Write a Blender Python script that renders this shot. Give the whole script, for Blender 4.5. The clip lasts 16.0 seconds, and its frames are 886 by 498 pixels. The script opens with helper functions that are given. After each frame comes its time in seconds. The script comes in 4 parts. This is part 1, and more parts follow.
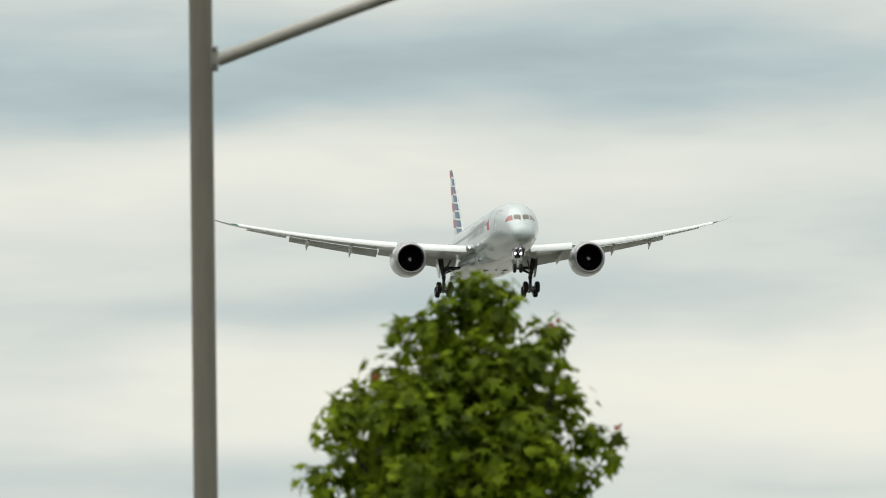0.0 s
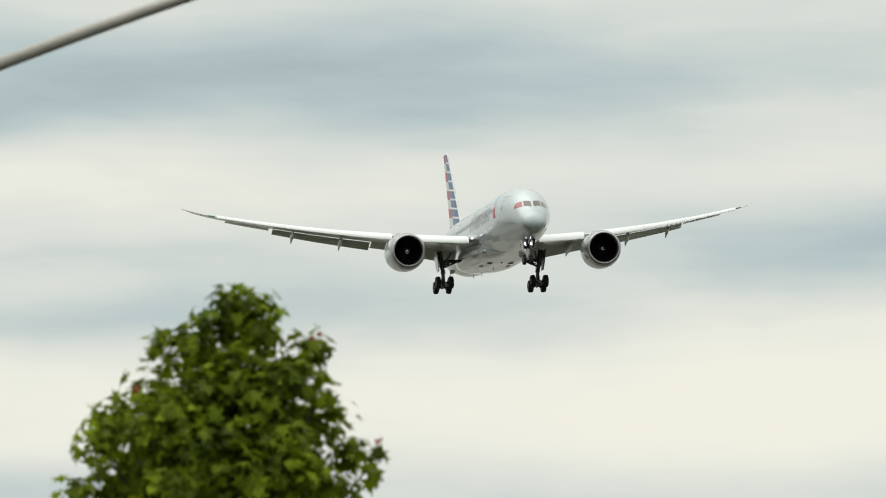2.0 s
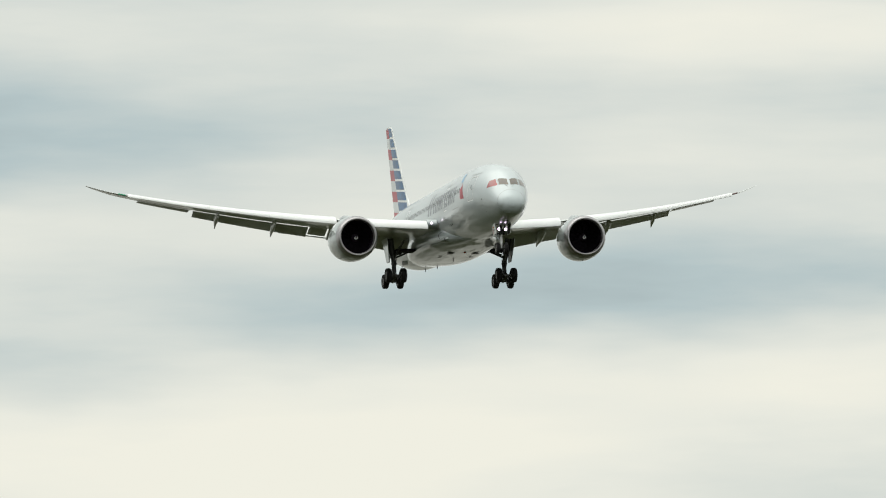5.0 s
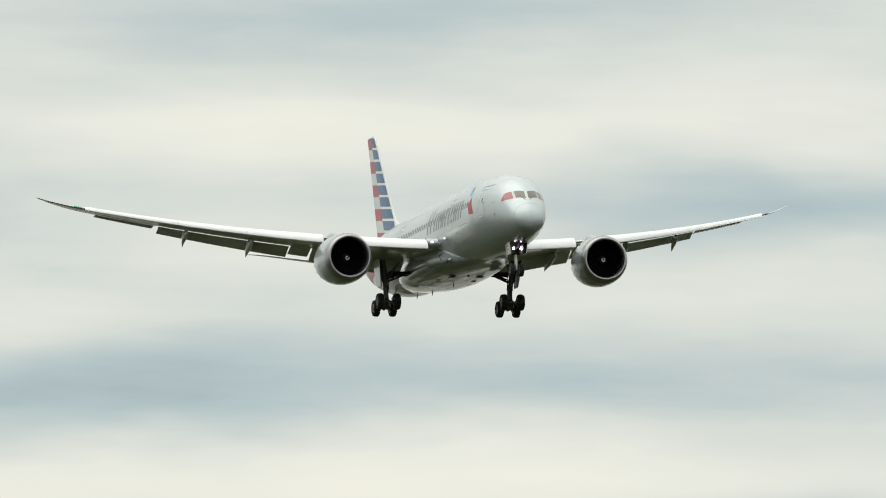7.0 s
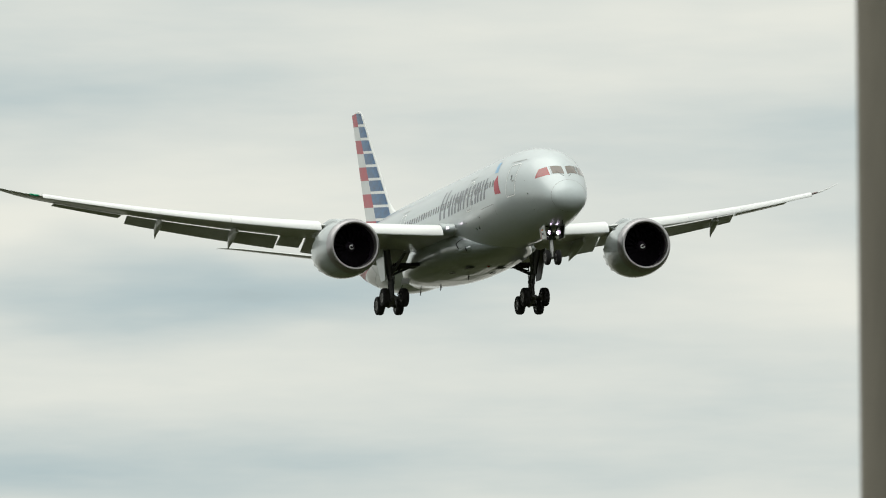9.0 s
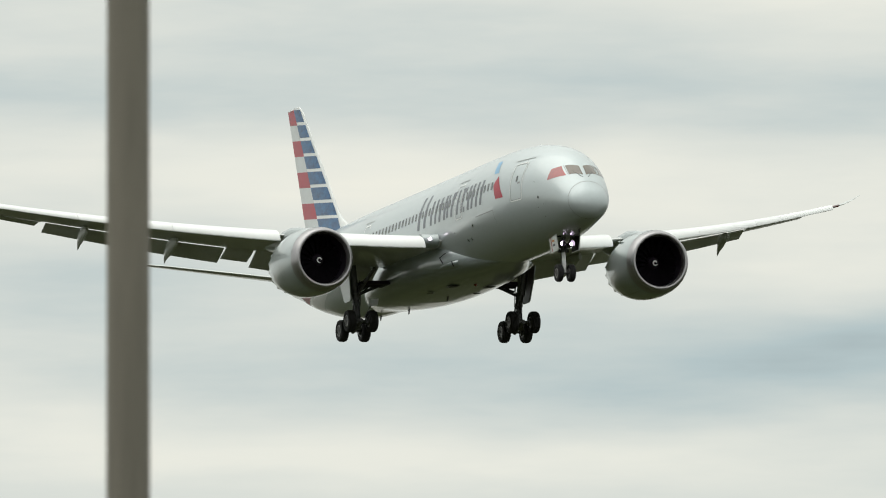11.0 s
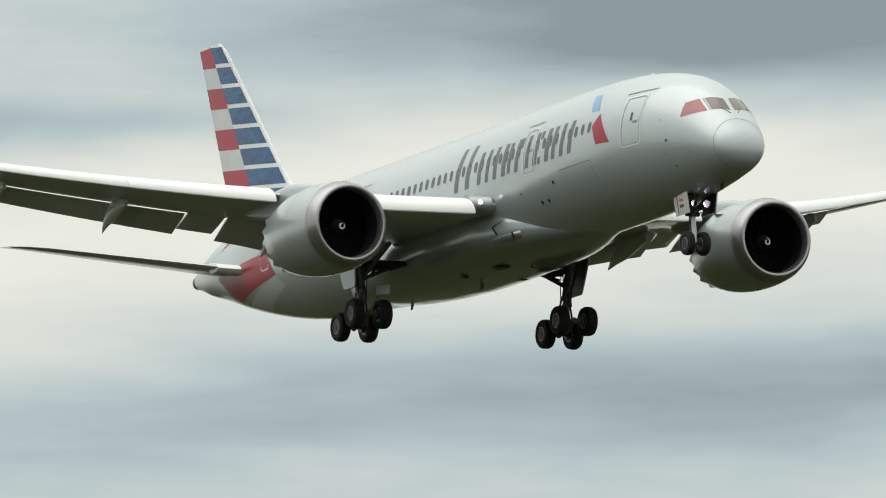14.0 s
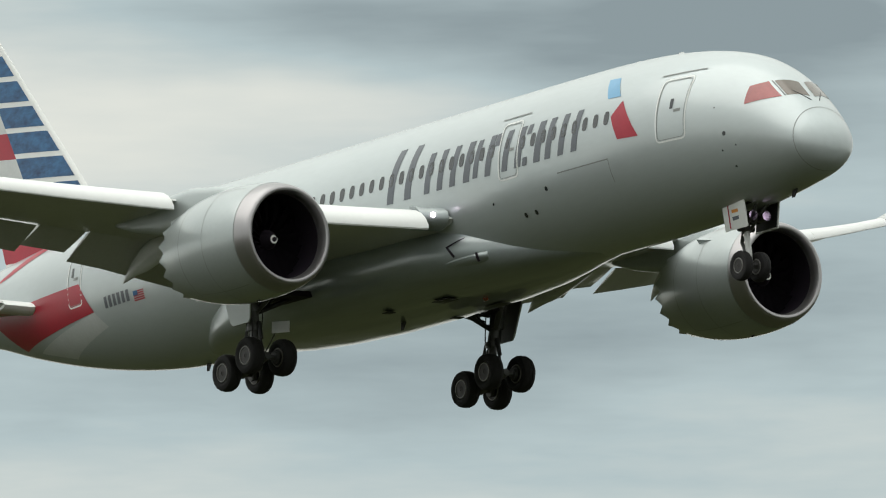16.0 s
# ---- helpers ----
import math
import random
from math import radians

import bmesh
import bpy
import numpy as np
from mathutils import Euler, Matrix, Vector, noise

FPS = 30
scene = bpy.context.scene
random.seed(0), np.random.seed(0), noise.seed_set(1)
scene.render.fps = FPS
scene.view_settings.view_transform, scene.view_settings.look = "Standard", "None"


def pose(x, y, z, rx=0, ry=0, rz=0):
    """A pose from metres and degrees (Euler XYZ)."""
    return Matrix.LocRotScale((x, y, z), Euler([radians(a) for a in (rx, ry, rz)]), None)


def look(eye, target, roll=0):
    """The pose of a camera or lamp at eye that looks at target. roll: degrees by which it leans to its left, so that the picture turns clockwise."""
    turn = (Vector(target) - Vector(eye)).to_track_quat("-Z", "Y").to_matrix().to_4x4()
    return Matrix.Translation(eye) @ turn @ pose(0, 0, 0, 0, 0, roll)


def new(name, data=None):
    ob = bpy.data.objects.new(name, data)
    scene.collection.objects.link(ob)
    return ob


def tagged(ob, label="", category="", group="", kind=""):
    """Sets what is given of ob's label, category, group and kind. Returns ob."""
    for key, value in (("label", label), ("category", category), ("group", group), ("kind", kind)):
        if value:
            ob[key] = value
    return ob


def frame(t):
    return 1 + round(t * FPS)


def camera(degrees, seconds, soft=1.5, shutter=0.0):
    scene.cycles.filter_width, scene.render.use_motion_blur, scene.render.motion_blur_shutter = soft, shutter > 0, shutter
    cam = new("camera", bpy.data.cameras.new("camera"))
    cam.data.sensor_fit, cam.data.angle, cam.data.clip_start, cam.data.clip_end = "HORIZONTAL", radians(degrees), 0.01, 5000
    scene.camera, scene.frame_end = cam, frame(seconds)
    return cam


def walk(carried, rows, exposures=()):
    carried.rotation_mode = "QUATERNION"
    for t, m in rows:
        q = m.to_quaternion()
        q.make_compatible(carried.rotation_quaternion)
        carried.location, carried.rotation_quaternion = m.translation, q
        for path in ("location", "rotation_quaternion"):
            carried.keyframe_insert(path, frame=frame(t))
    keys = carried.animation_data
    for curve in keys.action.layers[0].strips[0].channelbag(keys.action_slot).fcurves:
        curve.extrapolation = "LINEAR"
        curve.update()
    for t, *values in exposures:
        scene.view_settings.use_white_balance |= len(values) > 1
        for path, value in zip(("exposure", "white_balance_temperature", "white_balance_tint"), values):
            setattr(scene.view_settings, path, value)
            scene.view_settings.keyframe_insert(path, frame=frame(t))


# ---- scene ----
EYE = (0.0, 0.0, 1.7)


def aim(yaw, pitch, roll):
    """The camera's pose at EYE: yaw to the right of north, pitch up, roll to its left, in degrees."""
    return pose(*EYE, 90 + pitch, 0, -yaw) @ pose(0, 0, 0, 0, 0, roll)


cam = camera(3.600, 16.0, soft=1.05)
cam.data.dof.use_dof, cam.data.dof.focus_distance, cam.data.dof.aperture_fstop = True, 800.0, 18.0
walk(cam, [
    (0.0, aim(10.0096, 4.9095, -0.702)),
    (0.5, aim(10.1858, 4.9373, -0.664)),
    (1.0, aim(10.3998, 4.9598, -0.445)),
    (1.5, aim(10.6739, 4.9560, -0.406)),
    (2.0, aim(10.9825, 4.9547, -0.466)),
    (2.5, aim(11.3135, 4.9701, -0.504)),
    (3.0, aim(11.6263, 4.9645, -0.366)),
    (3.5, aim(11.9147, 4.9761, -0.200)),
    (4.0, aim(12.1787, 5.0203, -0.195)),
    (4.5, aim(12.4977, 5.0848, -0.064)),
    (5.0, aim(12.8758, 5.1799, 0.182)),
    (5.5, aim(13.2979, 5.2911, 0.448)),
    (6.0, aim(13.7470, 5.4038, 0.639)),
    (6.5, aim(14.2044, 5.5030, 0.659)),
    (7.0, aim(14.6564, 5.5982, 0.611)),
    (7.5, aim(15.1305, 5.6747, 0.273)),
    (8.0, aim(15.6621, 5.7438, -0.144)),
    (8.5, aim(16.2437, 5.8477, -0.315)),
    (9.0, aim(16.8675, 5.9653, -0.442)),
    (9.5, aim(17.5457, 6.0965, -0.509)),
    (10.0, aim(18.2903, 6.2414, -0.504)),
    (10.5, aim(19.1130, 6.4006, -0.410)),
    (11.0, aim(19.9410, 6.5720, -0.150)),
    (11.5, aim(21.0251, 6.7646, 0.160)),
    (12.0, aim(22.1580, 6.9560, 0.243)),
    (12.5, aim(23.3128, 7.1602, 0.132)),
    (13.0, aim(24.4152, 7.3524, -0.075)),
    (13.5, aim(25.6371, 7.5090, -0.334)),
    (14.0, aim(27.0509, 7.6802, -0.517)),
    (14.5, aim(28.7816, 7.9037, -0.341)),
    (15.0, aim(30.7756, 8.2388, -0.279)),
    (15.5, aim(33.0257, 8.5956, -0.446)),
    (16.0, aim(35.5605, 8.9971, -0.515)),
])

# ---------------------------------------------------------------- world and sun
SUN_AZ, SUN_EL = 292.0, 64.0


def math_node(nt, op, a, b=None, clamp=False):
    n = nt.nodes.new("ShaderNodeMath")
    n.operation, n.use_clamp = op, clamp
    for i, v in enumerate((a, b)):
        if v is None:
            continue
        if isinstance(v, (int, float)):
            n.inputs[i].default_value = v
        else:
            nt.links.new(v, n.inputs[i])
    return n.outputs[0]


def vec_node(nt, op, a, b=None):
    n = nt.nodes.new("ShaderNodeVectorMath")
    n.operation = op
    for i, v in enumerate((a, b)):
        if v is None:
            continue
        if isinstance(v, tuple):
            n.inputs[i].default_value = v
        else:
            nt.links.new(v, n.inputs[i])
    return n


def make_world():
    """An overcast sky: layered cloud banks, in degrees of bearing and height, under a thin blue sky."""
    w = bpy.data.worlds.new("overcast")
    scene.world = w
    w.use_nodes = True
    nt = w.node_tree
    nt.nodes.clear()
    out = nt.nodes.new("ShaderNodeOutputWorld")
    bg = nt.nodes.new("ShaderNodeBackground")
    tc = nt.nodes.new("ShaderNodeTexCoord")
    sep = nt.nodes.new("ShaderNodeSeparateXYZ")
    nt.links.new(tc.outputs["Generated"], sep.inputs[0])
    az = math_node(nt, "MULTIPLY", math_node(nt, "ARCTAN2", sep.outputs[0], sep.outputs[1]), 57.29578)
    el = math_node(nt, "MULTIPLY", math_node(nt, "ARCSINE", sep.outputs[2]), 57.29578)
    uv = nt.nodes.new("ShaderNodeCombineXYZ")
    nt.links.new(az, uv.inputs[0])
    nt.links.new(el, uv.inputs[1])

    def noise_of(sx, sy, z, detail, rough):
        m = vec_node(nt, "MULTIPLY", uv.outputs[0], (sx, sy, 0.0))
        m = vec_node(nt, "ADD", m.outputs[0], (0.0, 0.0, z))
        n = nt.nodes.new("ShaderNodeTexNoise")
        n.inputs["Scale"].default_value, n.inputs["Detail"].default_value = 1.0, detail
        n.inputs["Roughness"].default_value = rough
        nt.links.new(m.outputs[0], n.inputs["Vector"])
        return n.outputs["Fac"]

    wob = math_node(nt, "SUBTRACT", noise_of(0.55, 1.3, 3.1, 3.0, 0.5), 0.5)
    wob_u = math_node(nt, "SUBTRACT", noise_of(0.8, 2.0, 9.4, 3.0, 0.5), 0.5)
    shift = nt.nodes.new("ShaderNodeCombineXYZ")
    nt.links.new(math_node(nt, "MULTIPLY", wob_u, 1.2), shift.inputs[0])
    nt.links.new(math_node(nt, "MULTIPLY", wob, 0.42), shift.inputs[1])
    wuv = vec_node(nt, "ADD", uv.outputs[0], shift.outputs[0]).outputs[0]
    # cloud banks: bearing, height, half widths, thickness (light) or thinness (dark)
    banks = CLOUD_BANKS
    total = math_node(nt, "ADD", math_node(nt, "MULTIPLY", math_node(nt, "SUBTRACT", noise_of(0.45, 2.6, 0.0, 5.0, 0.55), 0.5), 0.62), 0.60)
    fine = math_node(nt, "MULTIPLY", math_node(nt, "SUBTRACT", noise_of(1.1, 4.5, 5.0, 4.0, 0.5), 0.5), 0.16)
    total = math_node(nt, "ADD", total, fine)
    for a, e, sa, se, amp in banks:
        d = vec_node(nt, "SUBTRACT", wuv, (a, e, 0.0)).outputs[0]
        d = vec_node(nt, "MULTIPLY", d, (1 / sa, 1 / se, 0.0)).outputs[0]
        q = vec_node(nt, "DOT_PRODUCT", d, d).outputs["Value"]
        g = math_node(nt, "EXPONENT", math_node(nt, "MULTIPLY", q, -0.7))
        total = math_node(nt, "ADD", total, math_node(nt, "MULTIPLY", g, amp))
    ramp = nt.nodes.new("ShaderNodeValToRGB")
    nt.links.new(math_node(nt, "MULTIPLY", total, 1.0, True), ramp.inputs[0])
    els = ramp.color_ramp.elements
    els[0].position, els[0].color = 0.0, (0.225, 0.274, 0.286, 1)
    els[1].position, els[1].color = 1.0, (0.765, 0.752, 0.660, 1)
    for p, c in ((0.32, (0.397, 0.476, 0.484, 1)), (0.60, (0.595, 0.622, 0.580, 1)), (0.82, (0.710, 0.712, 0.640, 1))):
        e = els.new(p)
        e.color = c
    sky = nt.nodes.new("ShaderNodeTexSky")
    sky.sky_type, sky.sun_disc = "NISHITA", False
    sky.sun_elevation, sky.sun_rotation = radians(SUN_EL), radians(SUN_AZ)
    thin = vec_node(nt, "MULTIPLY", sky.outputs[0], (0.006, 0.006, 0.006)).outputs[0]
    # an overcast sky is brighter overhead than at the horizon
    up = math_node(nt, "ADD", math_node(nt, "MULTIPLY", math_node(nt, "MAXIMUM", math_node(nt, "SUBTRACT", sep.outputs[2], 0.24), 0.0), ZENITH), 1.0)
    lit = vec_node(nt, "SCALE", ramp.outputs[0])
    nt.links.new(up, lit.inputs["Scale"])
    allsky = vec_node(nt, "ADD", lit.outputs[0], thin).outputs[0]
    nt.links.new(allsky, bg.inputs["Color"])
    bg.inputs["Strength"].default_value = 1.10
    nt.links.new(bg.outputs[0], out.inputs[0])


ZENITH = 1.55
CLOUD_BANKS = [
    (9.0, 5.62, 1.6, .20, -.34), (11.2, 5.62, 1.2, .18, -.28), (10.2, 5.2, 2.5, .16, .28), (10.9, 4.72, 1.2, .15, -.20),
    (9.3, 4.65, .8, .10, -.22), (11.3, 4.30, 2.0, .20, .34), (9.2, 4.35, .8, .20, .22), (9.0, 3.98, 1.5, .10, -.2),
    (13.2, 4.86, 1.0, .16, -.26), (12.5, 4.45, 1.8, .18, .26),
    (14.6, 6.55, 2.0, .15, -.15), (14.6, 6.10, 1.8, .13, .30), (15.9, 5.85, .8, .12, -.30), (14.5, 5.5, 1.5, .13, .16),
    (14.4, 5.05, 2.2, .20, -.26), (14.6, 4.68, 2.0, .14, .30),
    (19.5, 7.2, 1.5, .15, -.15), (19.8, 6.85, 2.0, .14, .30), (21.0, 6.0, 1.3, .18, -.22), (19.5, 5.75, 1.5, .12, .28),
    (23.3, 7.75, 2.5, .20, .35), (24.8, 8.15, 1.2, .12, -.4), (22.5, 6.6, 1.2, .15, .25), (24.6, 6.45, 1.0, .20, -.28), (23.0, 6.2, 2.0, .12, -.3),
    (25.8, 6.85, 1.6, .22, -.22), (26.8, 7.75, .8, .20, .18), (27.9, 8.45, .7, .15, -.18), (28.8, 8.65, 2.6, .35, -.62), (28.2, 7.95, 2.2, .25, .32), (28.8, 7.1, 2.5, .25, -.45),
    (32.5, 9.4, 1.0, .20, .22), (29.4, 8.9, .8, .25, -.15), (36.3, 9.95, 1.8, .20, -.45), (34.8, 9.45, 1.8, .25, .15), (35.6, 8.6, 2.2, .30, -.22), (36.0, 8.9, 2.6, 1.1, -.30), (36.9, 9.6, 0.8, .30, -.30), (34.9, 9.55, .8, .12, .16)]
make_world()

sun = new("sun", bpy.data.lights.new("sun", "SUN"))
sun.data.energy, sun.data.angle, sun.data.color = 1.0, radians(70), (1.0, 0.97, 0.90)
sun.matrix_world = look((0, 0, 0), (-math.sin(radians(SUN_AZ)) * math.cos(radians(SUN_EL)), -math.cos(radians(SUN_AZ)) * math.cos(radians(SUN_EL)), -math.sin(radians(SUN_EL))))
scene.view_settings.exposure = 0.0


# ---------------------------------------------------------------- materials
def material(name, color, rough=0.5, metal=0.0, vary=0.08, scale=3.0, fine=40.0, bump=0.0, coat=0.0, emit=0.0, stretch=(1, 1, 1), second=None, per_object=0.0, island=0.0, gloss=0.06):
    """A principled material with variation at two scales and a little relief."""
    m = bpy.data.materials.new(name)
    m.use_nodes = True
    nt = m.node_tree
    b = nt.nodes["Principled BSDF"]
    tc = nt.nodes.new("ShaderNodeTexCoord")
    mp = nt.nodes.new("ShaderNodeMapping")
    mp.inputs["Scale"].default_value = stretch
    nt.links.new(tc.outputs["Object"], mp.inputs[0])
    n1 = nt.nodes.new("ShaderNodeTexNoise")
    n1.inputs["Scale"].default_value, n1.inputs["Detail"].default_value = scale, 4
    n2 = nt.nodes.new("ShaderNodeTexNoise")
    n2.inputs["Scale"].default_value, n2.inputs["Detail"].default_value = fine, 3
    for n in (n1, n2):
        nt.links.new(mp.outputs[0], n.inputs["Vector"])
    s = math_node(nt, "ADD", math_node(nt, "MULTIPLY", n1.outputs["Fac"], 0.65), math_node(nt, "MULTIPLY", n2.outputs["Fac"], 0.35))
    ramp = nt.nodes.new("ShaderNodeValToRGB")
    ramp.color_ramp.elements[0].position, ramp.color_ramp.elements[1].position = 0.3, 0.7
    c2 = second or tuple(min(1, c * (1 + vary)) for c in color)
    ramp.color_ramp.elements[0].color = (*[c * (1 - vary) for c in color], 1)
    ramp.color_ramp.elements[1].color = (*c2, 1)
    nt.links.new(s, ramp.inputs[0])
    col = ramp.outputs[0]
    if per_object or island:
        hsv = nt.nodes.new("ShaderNodeHueSaturation")
        if island:
            r = nt.nodes.new("ShaderNodeNewGeometry").outputs["Random Per Island"]
        else:
            r = nt.nodes.new("ShaderNodeObjectInfo").outputs["Random"]
        k = per_object or island
        nt.links.new(math_node(nt, "ADD", math_node(nt, "MULTIPLY", r, 2 * k), 1 - k), hsv.inputs["Value"])
        nt.links.new(col, hsv.inputs["Color"])
        col = hsv.outputs[0]
    nt.links.new(col, b.inputs["Base Color"])
    rr = math_node(nt, "ADD", math_node(nt, "MULTIPLY", n1.outputs["Fac"], 0.12), rough - 0.06)
    nt.links.new(rr, b.inputs["Roughness"])
    b.inputs["Metallic"].default_value = metal
    b.inputs["Coat Weight"].default_value = coat
    b.inputs["Coat Roughness"].default_value = gloss
    if bump:
        bp = nt.nodes.new("ShaderNodeBump")
        bp.inputs["Strength"].default_value, bp.inputs["Distance"].default_value = bump, 0.02
        nt.links.new(s, bp.inputs["Height"])
        nt.links.new(bp.outputs[0], b.inputs["Normal"])
    if emit:
        b.inputs["Emission Color"].default_value = (*color, 1)
        b.inputs["Emission Strength"].default_value = emit
    return m


SILVER = material("silver_paint", (0.50, 0.545, 0.557), 0.40, 0.36, 0.05, 0.45, 6.0, coat=0.75, stretch=(0.3, 1, 1), gloss=0.05)
NACELLE = material("nacelle_paint", (0.44, 0.48, 0.485), 0.37, 0.46, 0.05, 0.5, 8.0, coat=0.8, gloss=0.05)
WHITE = material("white_paint", (0.78, 0.79, 0.78), 0.35, 0.0, 0.04, 0.8, 12.0, coat=0.4)
WING_GREY = material("wing_grey", (0.58, 0.595, 0.58), 0.36, 0.0, 0.07, 0.5, 7.0, coat=0.7, stretch=(0.4, 1, 1), gloss=0.08)
SLAT = material("slat_paint", (0.84, 0.845, 0.84), 0.34, 0.0, 0.04, 0.5, 7.0, coat=0.4, stretch=(0.4, 1, 1))
FLAP_GREY = material("flap_grey", (0.54, 0.55, 0.53), 0.40, 0.0, 0.08, 0.8, 9.0, coat=0.4, stretch=(0.4, 1, 1), gloss=0.10)
# darker than the silver paint: some underside shade is put into this grey
BELLY_SHADED = material("shaded_belly_grey", (0.32, 0.355, 0.36), 0.30, 0.42, 0.12, 0.5, 5.0, coat=0.8, stretch=(0.25, 1, 1), gloss=0.03)
LIP = material("polished_lip", (0.40, 0.385, 0.395), 0.32, 0.85, 0.04, 0.8, 14.0)
# near black: the shade inside inlets and recesses is put into these colours
DARK = material("recess_shade_black", (0.020, 0.015, 0.022), 0.6, 0.0, 0.25, 2.0, 20.0)
BLADE_SHADED = material("fan_blade", (0.007, 0.005, 0.008), 0.85, 0.0, 0.2, 2.0, 20.0)
CORE = material("exhaust_metal", (0.16, 0.145, 0.13), 0.42, 0.9, 0.2, 2.0, 20.0)
RUBBER = material("tyre_rubber", (0.011, 0.010, 0.011), 0.8, 0.0, 0.25, 4.0, 30.0, bump=0.2)
RIM = material("rim_metal", (0.055, 0.052, 0.052), 0.45, 0.5, 0.2, 5.0, 30.0)
FLANGE = material("rim_flange_metal", (0.26, 0.25, 0.24), 0.42, 0.4, 0.12, 5.0, 30.0)
PISTON = material("bare_piston_metal", (0.52, 0.52, 0.51), 0.30, 0.6, 0.08, 5.0, 30.0)
GEAR = material("gear_grey", (0.105, 0.105, 0.105), 0.42, 0.4, 0.2, 3.0, 25.0)
HYDRAULIC = material("hydraulic_black", (0.03, 0.03, 0.032), 0.5, 0.2, 0.2, 3.0, 25.0)
GLASS = material("cabin_glass", (0.035, 0.037, 0.042), 0.12, 0.0, 0.2, 2.0, 10.0, coat=0.6)
WINDSHIELD = material("windshield_glass", (0.125, 0.098, 0.078), 0.10, 0.1, 0.25, 1.2, 6.0, coat=0.6)
SHADE_RED = material("red_sun_shade", (0.33, 0.055, 0.055), 0.18, 0.0, 0.2, 1.5, 8.0, coat=0.7)
RED = material("red_paint", (0.39, 0.016, 0.038), 0.34, 0.0, 0.10, 0.9, 10.0, coat=0.05)
BLUE = material("blue_paint", (0.015, 0.078, 0.235), 0.32, 0.0, 0.55, 1.3, 5.0, coat=0.05, second=(0.040, 0.165, 0.36), stretch=(1, 1, 2.2))
LIGHT_BLUE = material("light_blue_paint", (0.14, 0.36, 0.58), 0.30, 0.1, 0.08, 1.2, 10.0, coat=0.3)
STRIPE_GREY = material("stripe_grey", (0.58, 0.60, 0.60), 0.32, 0.1, 0.10, 0.8, 9.0, coat=0.3)
LETTER = material("charcoal_letter_paint", (0.105, 0.115, 0.135), 0.32, 0.1, 0.08, 1.0, 12.0, coat=0.3)
SEAM = material("panel_seam", (0.24, 0.25, 0.245), 0.5, 0.0, 0.1, 4.0, 20.0)
SEAL_WHITE = material("door_outline_white", (0.80, 0.81, 0.80), 0.4, 0.0, 0.05, 4.0, 20.0)
LAMP_ON = material("lamp_lit", (0.90, 0.72, 1.0), 0.2, 0.0, 0.02, 3.0, 10.0, emit=9.0)
ROOT_LAMP = material("root_lamp_lit", (1.0, 0.86, 0.98), 0.2, 0.0, 0.02, 3.0, 10.0, emit=4.0)
BEACON = material("red_beacon", (0.30, 0.05, 0.02), 0.2, 0.0, 0.05, 6.0, 20.0, coat=0.6)
NAV_GREEN = material("green_nav_lens", (0.01, 0.30, 0.16), 0.15, 0.0, 0.05, 6.0, 20.0, emit=0.12, coat=0.6)
NAV_RED = material("red_nav_lens", (0.09, 0.015, 0.015), 0.15, 0.0, 0.05, 6.0, 20.0, coat=0.6)
ORANGE = material("orange_mark", (0.70, 0.28, 0.05), 0.5, 0.0, 0.05, 6.0, 20.0)
GALVANISED = material("weathered_galvanised_steel", (0.190, 0.171, 0.138), 0.6, 0.12, 0.18, 5.0, 30.0, bump=0.1, stretch=(1, 1, 0.12))
GALV_LIGHT = material("galvanised_arm", (0.40, 0.375, 0.34), 0.5, 0.25, 0.12, 6.0, 30.0, bump=0.08)
BRACKET = material("cast_bracket", (0.29, 0.28, 0.25), 0.55, 0.3, 0.12, 20.0, 60.0, bump=0.1)
BOLT = material("dark_bolt", (0.07, 0.065, 0.06), 0.5, 0.6, 0.2, 20.0, 60.0)
CONCRETE = material("concrete", (0.34, 0.33, 0.31), 0.85, 0.0, 0.15, 4.0, 40.0, bump=0.3)
# wide range from leaf to leaf: sunlit and shaded tones put into the colour
LEAF = material("maple_leaf_sun_and_shade", (0.022, 0.056, 0.003), 0.60, 0.0, 0.40, 3.6, 14.0, second=(0.265, 0.345, 0.010), island=0.6)
LEAF_RED = material("red_young_leaf", (0.30, 0.075, 0.03), 0.5, 0.0, 0.25, 3.0, 20.0, island=0.3)
BARK = material("maple_bark", (0.085, 0.068, 0.052), 0.9, 0.0, 0.3, 6.0, 40.0, bump=0.6, stretch=(1, 1, 0.2))
GRASS = material("grass", (0.013, 0.015, 0.008), 0.9, 0.0, 0.30, 0.028, 0.25, bump=0.3, second=(0.042, 0.047, 0.021))


